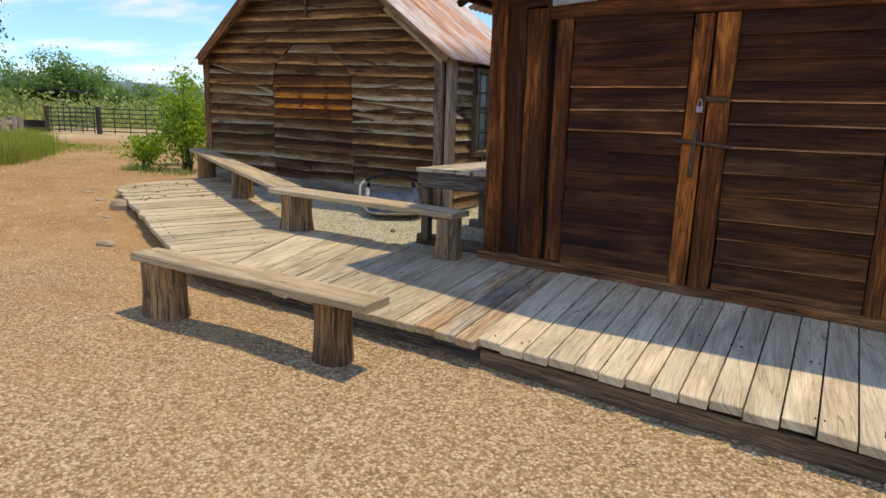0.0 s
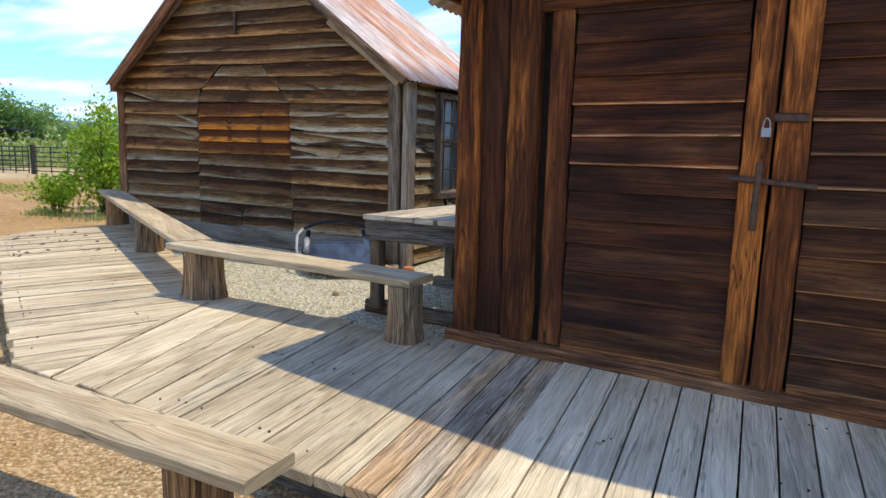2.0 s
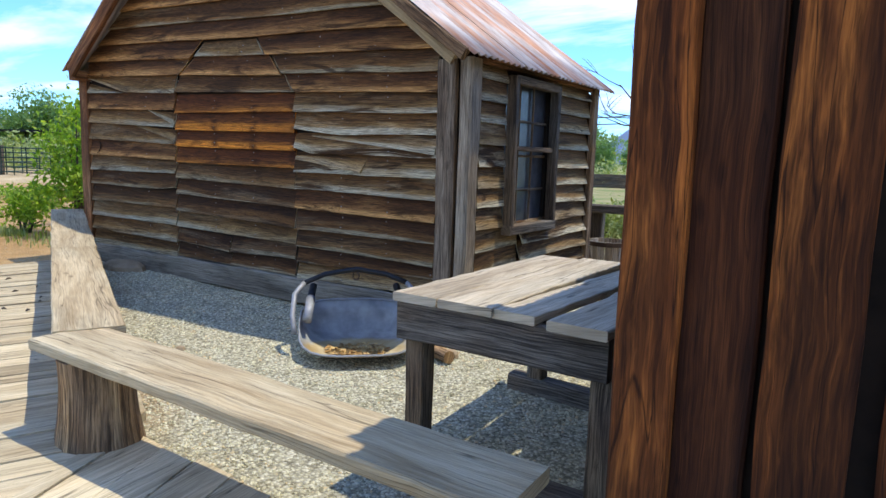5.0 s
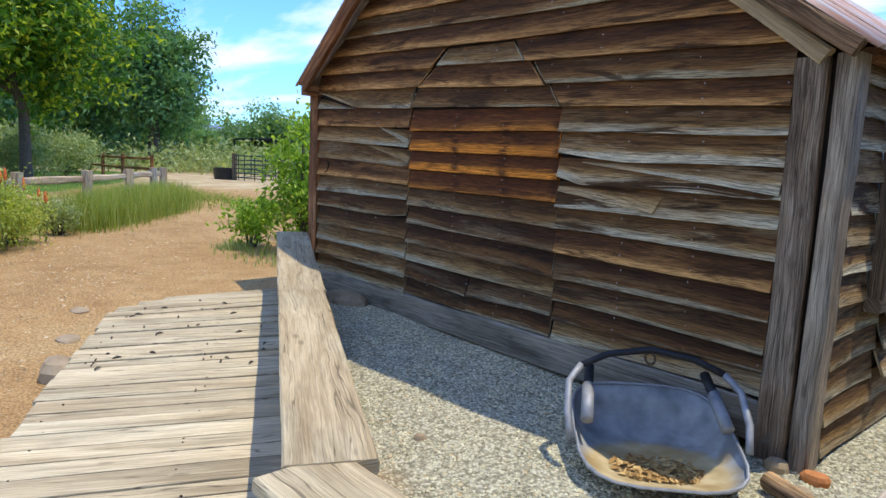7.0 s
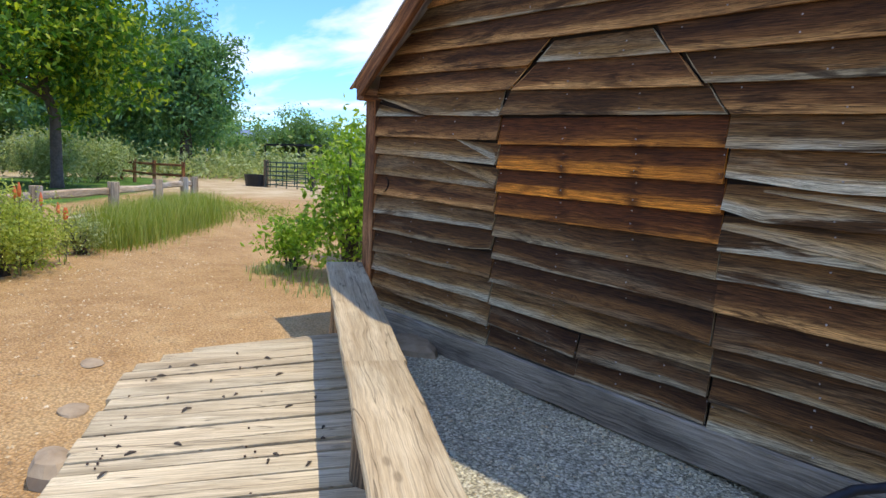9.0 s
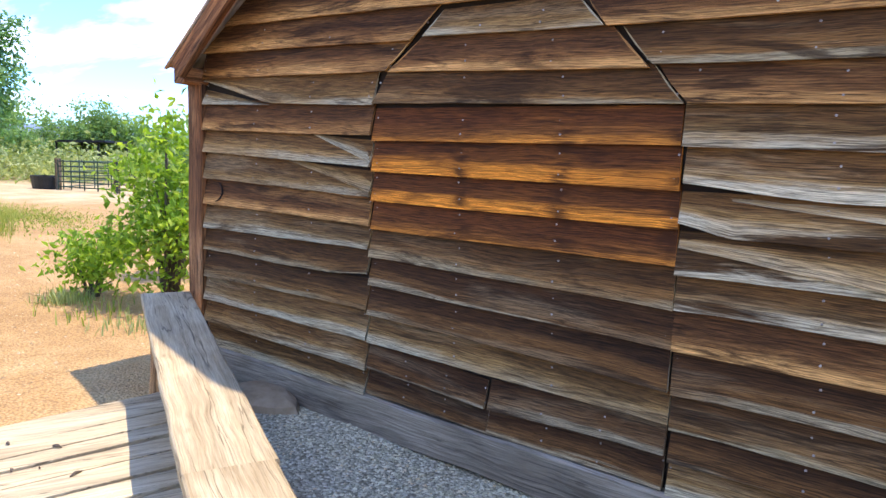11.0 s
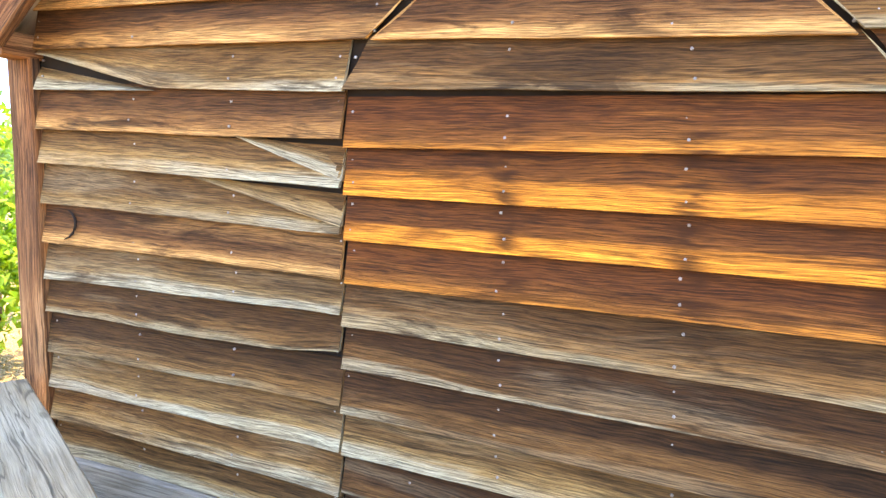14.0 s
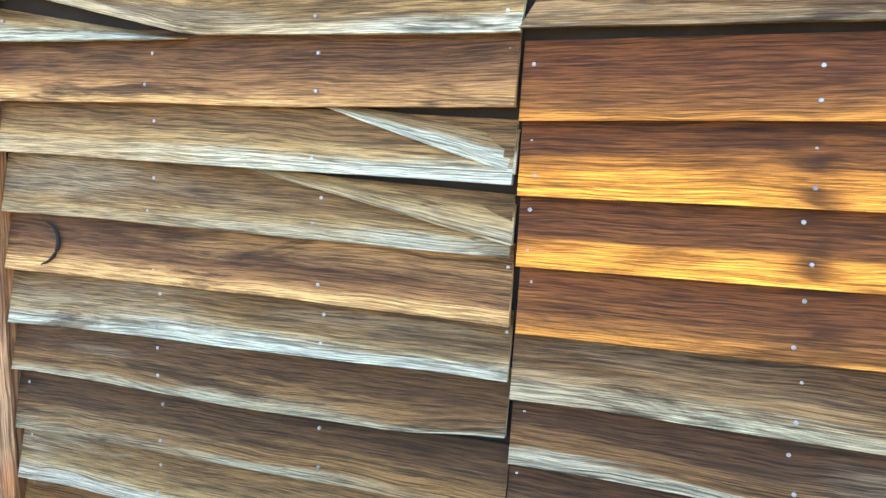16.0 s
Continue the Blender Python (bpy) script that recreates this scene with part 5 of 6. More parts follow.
def build_scraper():
    """A horse-drawn earth scraper: a dished steel pan with a hoop handle and two tubular sockets."""
    s = thing("earth_scraper", (-5.1, 6.25, 0.3), "old dished steel earth scraper with hoop handle and leaves in it", "farm tool")
    c = Vector((-4.94, 6.27, 0.0))
    fwd = Vector((0.70, -0.71, 0)).normalized()        # towards the open lip
    rgt = Vector((fwd.y, -fwd.x, 0)) * -1.0
    z0 = ground_z(c.x, c.y) + 0.055

    def P(r, f, z):
        p = c + rgt * r + fwd * f
        return Vector((p.x, p.y, z0 + z))
    g = Geo()
    rings = []
    n = 22
    # rounded-rectangle pan: rings from the bottom's centre to the rim
    def outline(scale, i):
        a = 2 * math.pi * i / n
        e = 0.55
        r = math.copysign(abs(math.cos(a)) ** e, math.cos(a)) * 0.36 * scale
        f = math.copysign(abs(math.sin(a)) ** e, math.sin(a)) * 0.40 * scale
        return r, f
    for scale, lift in ((0.02, -0.045), (0.5, -0.042), (0.80, -0.01), (0.95, 0.09), (1.0, 0.185)):
        ring = []
        for i in range(n):
            r, f = outline(scale, i)
            back = max(0.0, min(1.0, (0.40 - f) / 0.80))       # low at the lip, high behind
            ring.append(P(r, f, lift * (0.10 + 0.90 * back) if lift > 0 else lift))
        rings.append(ring)
    g.ring_loft(rings, caps=False)
    pan = part("pan", g, PAN, s, "blue-grey steel pan with rust stain", smooth=True)
    pan.modifiers.new("plate", "SOLIDIFY").thickness = 0.006
    rim = [P(*(lambda q: (q[0], q[1]))(outline(1.0, i)), 0.185 * (0.10 + 0.90 * max(0.0, min(1.0, (0.40 - outline(1.0, i)[1]) / 0.80)))) for i in range(n + 1)]
    part("rim", Geo().tube(rim, 0.007, 6), STEEL, s)
    hoop = [(-0.385, 0.12, 0.08), (-0.40, 0.05, 0.18), (-0.39, -0.06, 0.29), (-0.33, -0.13, 0.35), (-0.2, -0.17, 0.40), (0.0, -0.19, 0.43), (0.2, -0.17, 0.40), (0.33, -0.13, 0.35), (0.39, -0.06, 0.29), (0.40, 0.05, 0.18), (0.385, 0.12, 0.08)]
    for a, b, mat in ((0, 4, STEEL), (3, 8, BLACK), (7, 11, STEEL)):
        pts = [P(*hoop[i]) for i in range(a, b)]
        fine = []
        for p, q in zip(pts, pts[1:]):
            fine += [p, p.lerp(q, 0.5)]
        fine.append(pts[-1])
        part("hoop", Geo().tube(fine, 0.017, 8), mat, s, smooth=True)
    for sgn in (-1, 1):
        part("handle_socket", Geo().tube([P(0.31 * sgn, 0.05, 0.15), P(0.29 * sgn, -0.13, 0.25)], 0.03, 10), STEEL, s, smooth=True)
        part("handle_stub", Geo().tube([P(0.292 * sgn, -0.12, 0.245), P(0.275 * sgn, -0.24, 0.31)], 0.024, 10), BLACK, s, smooth=True)
    ring = [P(0.0, -0.19, 0.385) + Vector((0.028 * math.cos(t), 0, 0.028 * math.sin(t))) for t in [2 * math.pi * i / 10 for i in range(11)]]
    part("ring", Geo().tube(ring, 0.006, 6), IRON, s)
    # leaf litter in the pan
    rnd = random.Random(6)
    g = Geo()
    for i in range(420):
        a, q = rnd.uniform(0, 6.283), rnd.uniform(0, 1) ** 0.6
        r, f = math.cos(a) * 0.20 * q, 0.12 + math.sin(a) * 0.13 * q
        p = P(r, f, -0.030 + rnd.uniform(0, 0.015))
        th, l, w = rnd.uniform(0, 6.28), rnd.uniform(0.012, 0.028), rnd.uniform(0.006, 0.012)
        d, e = Vector((math.cos(th), math.sin(th), rnd.uniform(-0.4, 0.4))) * l, Vector((-math.sin(th), math.cos(th), rnd.uniform(-0.4, 0.4))) * w
        b = len(g.v)
        g.v += [p - d, p - e, p + d, p + e]
        g.f.append((b, b + 1, b + 2, b + 3))
        g.uv.append(((0, 0), (1, 0), (1, 1), (0, 1)))
    litter = whole("leaf_litter", g, LITTER, "dry brown leaves lying in the scraper's pan", "leaves", kind="stuff")
    g = Geo().tube([(-4.50, 6.47, z0 - 0.012), (-4.30, 6.38, z0 - 0.012)], [0.042, 0.040], 10)
    whole("firewood_log", g, STUMP, "short split log lying on the gravel", "log")


def pan_material():
    m, nt, bsdf = nodes_of("scraper_steel")
    tc = add(nt, "ShaderNodeTexCoord")
    n = add(nt, "ShaderNodeTexNoise", Scale=9.0, Detail=5.0)
    nt.links.new(tc.outputs["Object"], n.inputs["Vector"])
    sep = add(nt, "ShaderNodeSeparateXYZ")
    nt.links.new(tc.outputs["Object"], sep.inputs[0])
    dx = maths(nt, "ADD", sep.outputs["X"], 4.85)
    dy = maths(nt, "ADD", sep.outputs["Y"], -6.18)
    r = maths(nt, "SQRT", maths(nt, "ADD", maths(nt, "MULTIPLY", dx, dx), maths(nt, "MULTIPLY", dy, dy)))
    r = maths(nt, "ADD", r, maths(nt, "MULTIPLY_ADD", n.outputs["Fac"], 0.1, -0.05))
    base = ramp(nt, [(0.35, (0.19, 0.20, 0.20)), (0.65, (0.36, 0.37, 0.36))], n.outputs["Fac"])
    stain = ramp(nt, [(0.35, (0.36, 0.25, 0.10)), (0.65, (0.55, 0.44, 0.24))], n.outputs["Fac"])
    col = mix(nt, ranged(nt, r, 0.35, 0.28), base, stain)
    nt.links.new(col, bsdf.inputs["Base Color"])
    bsdf.inputs["Roughness"].default_value, bsdf.inputs["Metallic"].default_value = 0.6, 0.0
    return m


PAN = pan_material()
LITTER = stones("dry_leaves", [(0.0, (0.22, 0.11, 0.03)), (0.5, (0.45, 0.26, 0.08)), (1.0, (0.65, 0.45, 0.18))])
build_benches()
build_table()
build_scraper()


# ---- back yard: rail, barrel ----
def build_back():
    f = thing("rail_fence", (-4.0, 9.75, 0.4), "heavy dark wooden rail fence with a diagonal brace", "fence")
    part("top_rail", Geo().beam((-4.85, 9.75, 1.0), (1.5, 9.75, 1.03), (0, 0, 1), 0.14, 0.09, 14, 0.015, 0.015, 1.0), TABLE_DARK, f)
    part("bottom_rail", Geo().beam((-4.7, 9.75, 0.38), (1.5, 9.75, 0.40), (0, 0, 1), 0.12, 0.08, 14, 0.015, 0.012, 2.0), TABLE_DARK, f)
    for x in (-4.72, -2.6, -0.4, 1.45):
        part("post", Geo().beam((x, 9.75, 0.3), (x, 9.75, 1.01), (0, 1, 0), 0.13, 0.12, 4, 0.012, 0.015, x), TABLE_DARK, f)
    part("brace", Geo().beam((-4.35, 9.74, 0.66), (-3.0, 9.74, 1.02), (0, -1, 0), 0.09, 0.05, 5, 0.008, 0.008), TABLE_DARK, f)
    plat = thing("plank_platform", (-4.2, 9.4, 0.35), "low grey plank platform by the fence", "platform")
    for i in range(3):
        part("plank", Geo().beam((-4.75, 9.12 + i * 0.21, 0.395), (-3.1, 9.12 + i * 0.21, 0.40), (0, 0, 1), 0.195, 0.04, 6, 0.008, 0.006, i), TABLE, plat)
    for x in (-4.6, -3.3):
        part("bearer", Geo().beam((x, 9.0, 0.28), (x, 9.66, 0.28), (0, 0, 1), 0.1, 0.115, 3, 0.008), TABLE_DARK, plat)
    b = thing("wooden_keg", (-4.44, 9.40, 0.435), "grey stave keg with dark iron hoops and a stick in it", "keg")
    n = 18
    for i in range(n):
        a0, a1 = 2 * math.pi * (i + 0.06) / n, 2 * math.pi * (i + 0.94) / n
        g = Geo()
        rings = []
        for s in (0.0, 0.5, 1.0):
            r = 0.185 + 0.02 * s
            z = 0.437 + 0.33 * s
            rings.append([Vector((-4.44 + rr * math.cos(a), 9.40 + rr * math.sin(a), z)) for rr, a in ((r, a0), (r, a1), (r - 0.018, a1), (r - 0.018, a0))])
        g.ring_loft(rings)
        part("stave", g, FENCE, b)
    for z, r in ((0.50, 0.191), (0.72, 0.204)):
        ring = lambda zz, q: [Vector((-4.44 + q * math.cos(2 * math.pi * i / 24), 9.40 + q * math.sin(2 * math.pi * i / 24), zz)) for i in range(24)]
        part("hoop", Geo().ring_loft([ring(z, r), ring(z, r + 0.005), ring(z + 0.04, r + 0.008), ring(z + 0.04, r + 0.002)], caps=False), IRON, b)
    part("stick", Geo().tube([(-4.68, 9.22, 1.0), (-4.6, 9.28, 0.7), (-4.5, 9.18, 0.455)], 0.010, 6), FENCE, b)
    k = thing("sloping_bin", (-3.35, 8.6, 0.3), "grey wooden bin with a sloping plank lid", "bin")
    part("lid", Geo().beam((-3.62, 8.62, 0.90), (-3.12, 8.62, 1.03), (0, 0, 1), 0.5, 0.035, 5, 0.008, 0.006), TABLE, k)
    part("body", Geo().beam((-3.34, 8.62, 0.27), (-3.34, 8.62, 0.93), (0, 1, 0), 0.36, 0.42, 4, 0.01, 0.01), TABLE_DARK, k)


build_back()


# ---- plants ----
def leaf_mesh(name, pos, size, seed, up=0.5, narrow=0.5):
    """One small folded blade for each place."""
    r = np.random.RandomState(seed)
    n = len(pos)
    d = r.normal(size=(n, 3))
    d[:, 2] -= 0.25
    d /= np.linalg.norm(d, axis=1)[:, None]
    e = r.normal(size=(n, 3))
    e[:, 2] *= 1.0 - up
    e -= d * np.sum(d * e, axis=1)[:, None]
    e /= np.linalg.norm(e, axis=1)[:, None]
    nm = np.cross(d, e)
    s = (size * r.uniform(0.6, 1.25, n))[:, None]
    v = np.empty((n, 4, 3))
    v[:, 0], v[:, 2] = pos - d * s * 0.5, pos + d * s * 0.5
    v[:, 1], v[:, 3] = pos + e * s * narrow * 0.5 + nm * s * 0.12, pos - e * s * narrow * 0.5 + nm * s * 0.12
    me = bpy.data.meshes.new(name)
    me.from_pydata(v.reshape(-1, 3).tolist(), [], np.arange(4 * n).reshape(-1, 4).tolist())
    return me


def crown_places(centre, radii, clumps, per, spread, seed, hollow=0.45, floor=-1.0):
    r = np.random.RandomState(seed)
    u = r.normal(size=(clumps * 3, 3))
    u /= np.linalg.norm(u, axis=1)[:, None]
    u = u[u[:, 2] > floor][:clumps]
    rad = r.uniform(hollow, 1.0, len(u)) ** 0.7
    lump = np.array([0.78 + 0.62 * noise.noise(Vector(q * 2.1) + Vector((seed, 0, 0))) for q in u])
    c = np.array(centre) + u * (rad * lump)[:, None] * np.array(radii)
    size = r.uniform(0.6, 1.35, len(c))
    out = np.repeat(c, per, axis=0) + r.normal(size=(len(c) * per, 3)) * np.repeat(size, per)[:, None] * np.array((spread, spread, spread * 0.7))
    return c, out


def tree(name, base, trunk_r, trunk_h, centre, radii, clumps, per, leaf, spread, leaves, label, category, seed, floor=-0.75, limbs=9):
    t = thing(name, base, label, category)
    rnd = random.Random(seed)
    b = Vector(base)
    top = Vector((centre[0], centre[1], centre[2] + radii[2] * 0.2))
    g = Geo()
    fork = b + Vector((0, 0, trunk_h))
    g.tube([b - Vector((0, 0, 0.1)), b + Vector((0.02, 0, 0.25)), b.lerp(fork, 0.6), fork, fork.lerp(top, 0.5), top], [trunk_r * 1.35, trunk_r * 1.05, trunk_r * 0.95, trunk_r * 0.9, trunk_r * 0.5, trunk_r * 0.15], 9)
    c, places = crown_places(centre, radii, clumps, per, spread, seed, floor=floor)
    for i in range(limbs):
        e = Vector(c[rnd.randrange(len(c))])
        s = fork.lerp(top, rnd.uniform(0.0, 0.6))
        m = s.lerp(e, 0.5) + Vector((0, 0, 0.12 * (e - s).length))
        g.tube([s, m, e], [trunk_r * 0.42, trunk_r * 0.26, trunk_r * 0.08], 6)
    part("trunk", g, BARK, t, smooth=True)
    link("crown", leaf_mesh("crown", places, leaf, seed), leaves, t)
    return t


def shrub(name, base, radii, clumps, per, leaf, spread, leaves, label, category, seed, stems=7):
    t = thing(name, base, label, category)
    b = Vector(base)
    c, places = crown_places((base[0], base[1], base[2] + radii[2] * 0.88), radii, clumps, per, spread, seed, hollow=0.25, floor=-0.95)
    places = places[places[:, 2] > base[2] + 0.02]
    rnd = random.Random(seed)
    for i in range(stems):
        g = Geo()
        e = Vector(c[rnd.randrange(len(c))])
        s = b + Vector((rnd.uniform(-0.08, 0.08), rnd.uniform(-0.08, 0.08), -0.03))
        g.tube([s, s.lerp(e, 0.55) + Vector((0, 0, 0.1 * radii[2])), e], [0.022, 0.014, 0.005], 6)
        part("stem", g, BARK, t, smooth=True)
    link("leaves", leaf_mesh("leaves", places, leaf, seed), leaves, t)
    return t


def blades(name, places, height, width, material, label, category, seed, lean=0.35):
    """Standing grass: bent tapering blades, uncountable."""
    r = np.random.RandomState(seed)
    n = len(places)
    h = height * r.uniform(0.45, 1.15, n)
    a = r.uniform(0, 2 * np.pi, n)
    o = np.stack([np.cos(a), np.sin(a), np.zeros(n)], 1)
    w = np.stack([-np.sin(a), np.cos(a), np.zeros(n)], 1) * (width * r.uniform(0.6, 1.3, n))[:, None]
    bend = o * (h * r.uniform(0.0, lean * 2, n))[:, None]
    up = np.array((0, 0, 1.0)) * h[:, None]
    v = np.empty((n, 5, 3))
    v[:, 0], v[:, 1] = places - w, places + w
    v[:, 2], v[:, 3] = places + up * 0.55 + bend * 0.35 + w * 0.8, places + up * 0.55 + bend * 0.35 - w * 0.8
    v[:, 4] = places + up + bend
    idx = np.arange(n) * 5
    faces = [(i, i + 1, i + 2, i + 3) for i in idx.tolist()] + [(i + 3, i + 2, i + 4) for i in idx.tolist()]
    me = bpy.data.meshes.new(name)
    me.from_pydata(v.reshape(-1, 3).tolist(), [], faces)
    return tagged(link(name, me, material), label, category, kind="stuff")


def on_ground(pts):
    return np.array([(x, y, ground_z(x, y)) for x, y in pts])


def build_plants():
    # beside the shed
    shrub("fruit_bush", (-11.0, 7.68, ground_z(-11.0, 7.68)), (0.60, 0.60, 1.0), 90, 40, 0.085, 0.14, LEAF_LIME, "bushy green shrub with bright leaves beside the shed", "bush", 5, 12)
    shrub("fruit_bush", (-11.8, 7.35, ground_z(-11.8, 7.35)), (0.42, 0.38, 0.40), 36, 34, 0.08, 0.11, LEAF_LIME, "low leafy branch end of the bush, over bare dirt", "bush", 8, 6)
    shrub("tall_sapling", (-12.3, 8.6, ground_z(-12.3, 8.6)), (0.42, 0.42, 1.12), 60, 26, 0.09, 0.13, LEAF_DARK, "thin grey-green sapling behind the bush", "sapling", 9, 4)
    rng = np.random.RandomState(3)

    def clump(cx, cy, r, n, h, seed, label, mat=GRASS, name="tall_grass"):
        q = rng.normal(size=(n, 2)) * r * 0.5 + (cx, cy)
        blades(name, on_ground(q), h, 0.006, mat, label, "grass", seed)
    clump(-11.7, 7.05, 0.22, 260, 0.13, 21, "tuft of low grey-green weeds in the dirt", LEAF_SAGE, "weeds")
    clump(-11.0, 7.0, 0.5, 80, 0.14, 22, "sparse weeds at the foot of the bush", GRASS, "weeds")
    clump(-10.3, 7.05, 0.35, 150, 0.12, 23, "sparse weeds by the shed's corner", LEAF_SAGE, "weeds")
    q = np.concatenate([rng.normal(size=(1900, 2)) * (0.36, 0.26) + (cx, cy) for cx, cy in ((-14.7, 5.85), (-15.3, 6.25), (-15.9, 6.65), (-16.5, 7.05), (-17.1, 7.45), (-17.7, 7.85), (-18.4, 8.25))])
    blades("tall_grass", on_ground(q), 0.60, 0.0035, GRASS, "tall feathery green grass along the split-rail fence", "grass", 31)
    q = rng.normal(size=(7000, 2)) * (2.2, 0.8) + (-22.5, 10.0)
    blades("short_grass", on_ground(q), 0.05, 0.010, GRASS, "patch of short green grass beside the track", "grass", 32)
    for i, (x, y, rx, rz) in enumerate(((-12.5, 4.45, 0.62, 0.52), (-11.7, 3.7, 0.75, 0.60), (-13.1, 4.75, 0.5, 0.42), (-11.0, 3.0, 0.8, 0.62), (-13.4, 3.6, 0.9, 0.7), (-15.0, 4.0, 0.9, 0.45))):
        shrub("garden_shrub", (x, y, ground_z(x, y)), (rx, rx * 0.85, rz), 120, 46, 0.045, 0.12, LEAF_FEATHER, "feathery yellow-green garden shrub by the fence", "shrub", 40 + i, 8)
    shrub("grey_shrub", (-13.95, 5.40, ground_z(-13.95, 5.4)), (0.36, 0.32, 0.30), 70, 36, 0.04, 0.08, LEAF_SAGE, "small grey-green shrub at the track's edge", "shrub", 47, 7)
    for i, (x, y, h) in enumerate(((-13.05, 5.10, 0.62), (-13.15, 5.06, 0.66), (-13.3, 5.15, 0.60), (-12.75, 4.85, 0.80), (-12.45, 4.62, 0.92), (-12.6, 4.60, 0.88))):
        t = thing("torch_lily", (x, y, ground_z(x, y)), "orange-red flower spike on a bare curved stalk", "flower", group="torch lilies")
        z = ground_z(x, y)
        lean = 0.05 * (-1) ** i
        part("stalk", Geo().tube([(x, y, z - 0.02), (x + lean * 0.3, y, z + h * 0.5), (x + lean, y + 0.01, z + h - 0.08)], [0.006, 0.005, 0.004], 6), LEAFSTALK, t)
        part("flower", Geo().tube([(x + lean, y + 0.01, z + h - 0.10), (x + lean, y + 0.01, z + h - 0.06), (x + lean * 1.1, y + 0.01, z + h), (x + lean * 1.1, y + 0.01, z + h + 0.05)], [0.010, 0.021, 0.017, 0.004], 9), BLOOM, t, "orange-red blossoms")
    for i, (x, y, rx, rz) in enumerate(((-36.0, 9.4, 2.1, 1.1), (-33.0, 7.4, 1.4, 1.0), (-38.5, 7.6, 2.0, 1.3), (-34.5, 4.6, 2.2, 1.1), (-40.0, 10.6, 1.8, 1.0), (-30.0, 2.2, 2.2, 1.4))):
        shrub("rabbitbrush", (x, y, ground_z(x, y)), (rx, rx * 0.8, rz), 90, 34, 0.16, 0.30, LEAF_SAGE, "rounded pale green brush beyond the lawn", "shrub", 60 + i, 5)
    # the large shade tree on the lawn
    tree("shade_tree", (-30.4, 7.2, ground_z(-30.4, 7.2)), 0.19, 2.4, (-30.4, 5.9, 5.9), (5.0, 5.0, 4.8), 360, 95, 0.27, 0.48, LEAF_TREE, "large maple-like shade tree with yellow-green leaves on a lawn", "tree", 71, floor=-0.85, limbs=16)
    tree("willow_tree", (-47.4, 16.4, 0.1), 0.4, 2.0, (-47.4, 16.4, 5.7), (3.2, 3.2, 5.4), 280, 70, 0.34, 0.5, LEAF_WILLOW, "tall dense dark green tree behind the fence", "tree", 72, floor=-0.9)
    tree("willow_tree", (-51.5, 12.2, 0.1), 0.4, 2.0, (-51.5, 12.2, 6.0), (4.6, 4.6, 5.8), 280, 60, 0.40, 0.70, LEAF_WILLOW, "tall dense dark green tree behind the fence", "tree", 73, floor=-0.9)
    rnd = random.Random(15)
    for i, (bear, dist, h) in enumerate(((57.5, 78, 5.2), (59.5, 66, 4.5), (61.5, 72, 6.6), (63.5, 72, 7.6), (65.8, 76, 6.6), (68.0, 66, 4.5), (70.0, 72, 9.0), (73.0, 78, 8.0), (76.0, 70, 8.5), (80.0, 60, 9.0), (84.0, 58, 9.5), (89.0, 55, 10.0), (94.0, 52, 9.0), (54.0, 80, 5.0),
                                         (22.0, 66, 6.0), (18.5, 58, 5.0), (14.5, 52, 5.6), (11.0, 50, 6.4), (7.0, 54, 6.0), (2.0, 60, 6.0))):
        x, y = -dist * math.sin(radians(bear)), dist * math.cos(radians(bear))
        h *= 0.80
        r = h * rnd.uniform(0.42, 0.55)
        z = ground_z(x, y)
        tree("far_tree", (x, y, z), 0.22, h * 0.22, (x, y, z + h * 0.48), (r * 1.15, r * 1.15, h * 0.50), 130, 46, 0.055 * h, 0.075 * h, LEAF_DARK, "distant green tree at the edge of the fields", "tree", 100 + i, floor=-0.9, limbs=5)
    # brush in front of the far trees
    pts = []
    for i in range(240):
        bear, dist = rng.uniform(50, 92), rng.uniform(44, 58)
        pts.append((-dist * math.sin(radians(bear)), dist * math.cos(radians(bear)), rng.uniform(0.6, 2.0)))
    for i in range(60):
        bear, dist = rng.uniform(0, 24), rng.uniform(43, 48)
        pts.append((-dist * math.sin(radians(bear)), dist * math.cos(radians(bear)), rng.uniform(0.6, 1.6)))
    cl = np.concatenate([rng.normal(size=(60, 3)) * (1.5, 1.5, h * 0.3) + (x, y, ground_z(x, y) + h * 0.55) for x, y, h in pts])
    cl = cl[cl[:, 2] > 0.1]
    tagged(link("brush_belt", leaf_mesh("brush_belt", cl, 0.34, 77), LEAF_SAGE), "belt of pale sage brush before the far trees", "brush", kind="stuff")
    # behind the rail fence
    shrub("climbing_shrub", (-4.1, 11.4, ground_z(-4.1, 11.4)), (0.55, 0.45, 0.78), 70, 34, 0.10, 0.13, LEAF_LIME, "leafy green shrub behind the rail fence", "shrub", 81, 7)
    shrub("climbing_shrub", (-5.0, 11.2, ground_z(-5.0, 11.2)), (0.8, 0.4, 0.40), 60, 30, 0.08, 0.13, LEAF_SAGE, "low tangled weeds behind the rail fence", "shrub", 82, 7)
    shrub("climbing_shrub", (-2.9, 11.0, ground_z(-2.9, 11.0)), (0.8, 0.5, 0.55), 70, 30, 0.09, 0.14, LEAF_LIME, "leafy green shrub behind the rail fence", "shrub", 83, 7)
    bare = thing("bare_tree", (-3.5, 12.6, 0.3), "leafless grey tree with thin twigs", "tree")
    g = Geo()
    r2 = random.Random(4)

    def twig(p, d, length, rad, depth):
        q = p + d * length
        mid = p.lerp(q, 0.5) + Vector((r2.uniform(-1, 1), r2.uniform(-1, 1), r2.uniform(-0.3, 0.6))) * length * 0.07
        g.tube([p, mid, q], [rad, rad * 0.8, rad * 0.55], 5, caps=False)
        if depth == 0:
            return
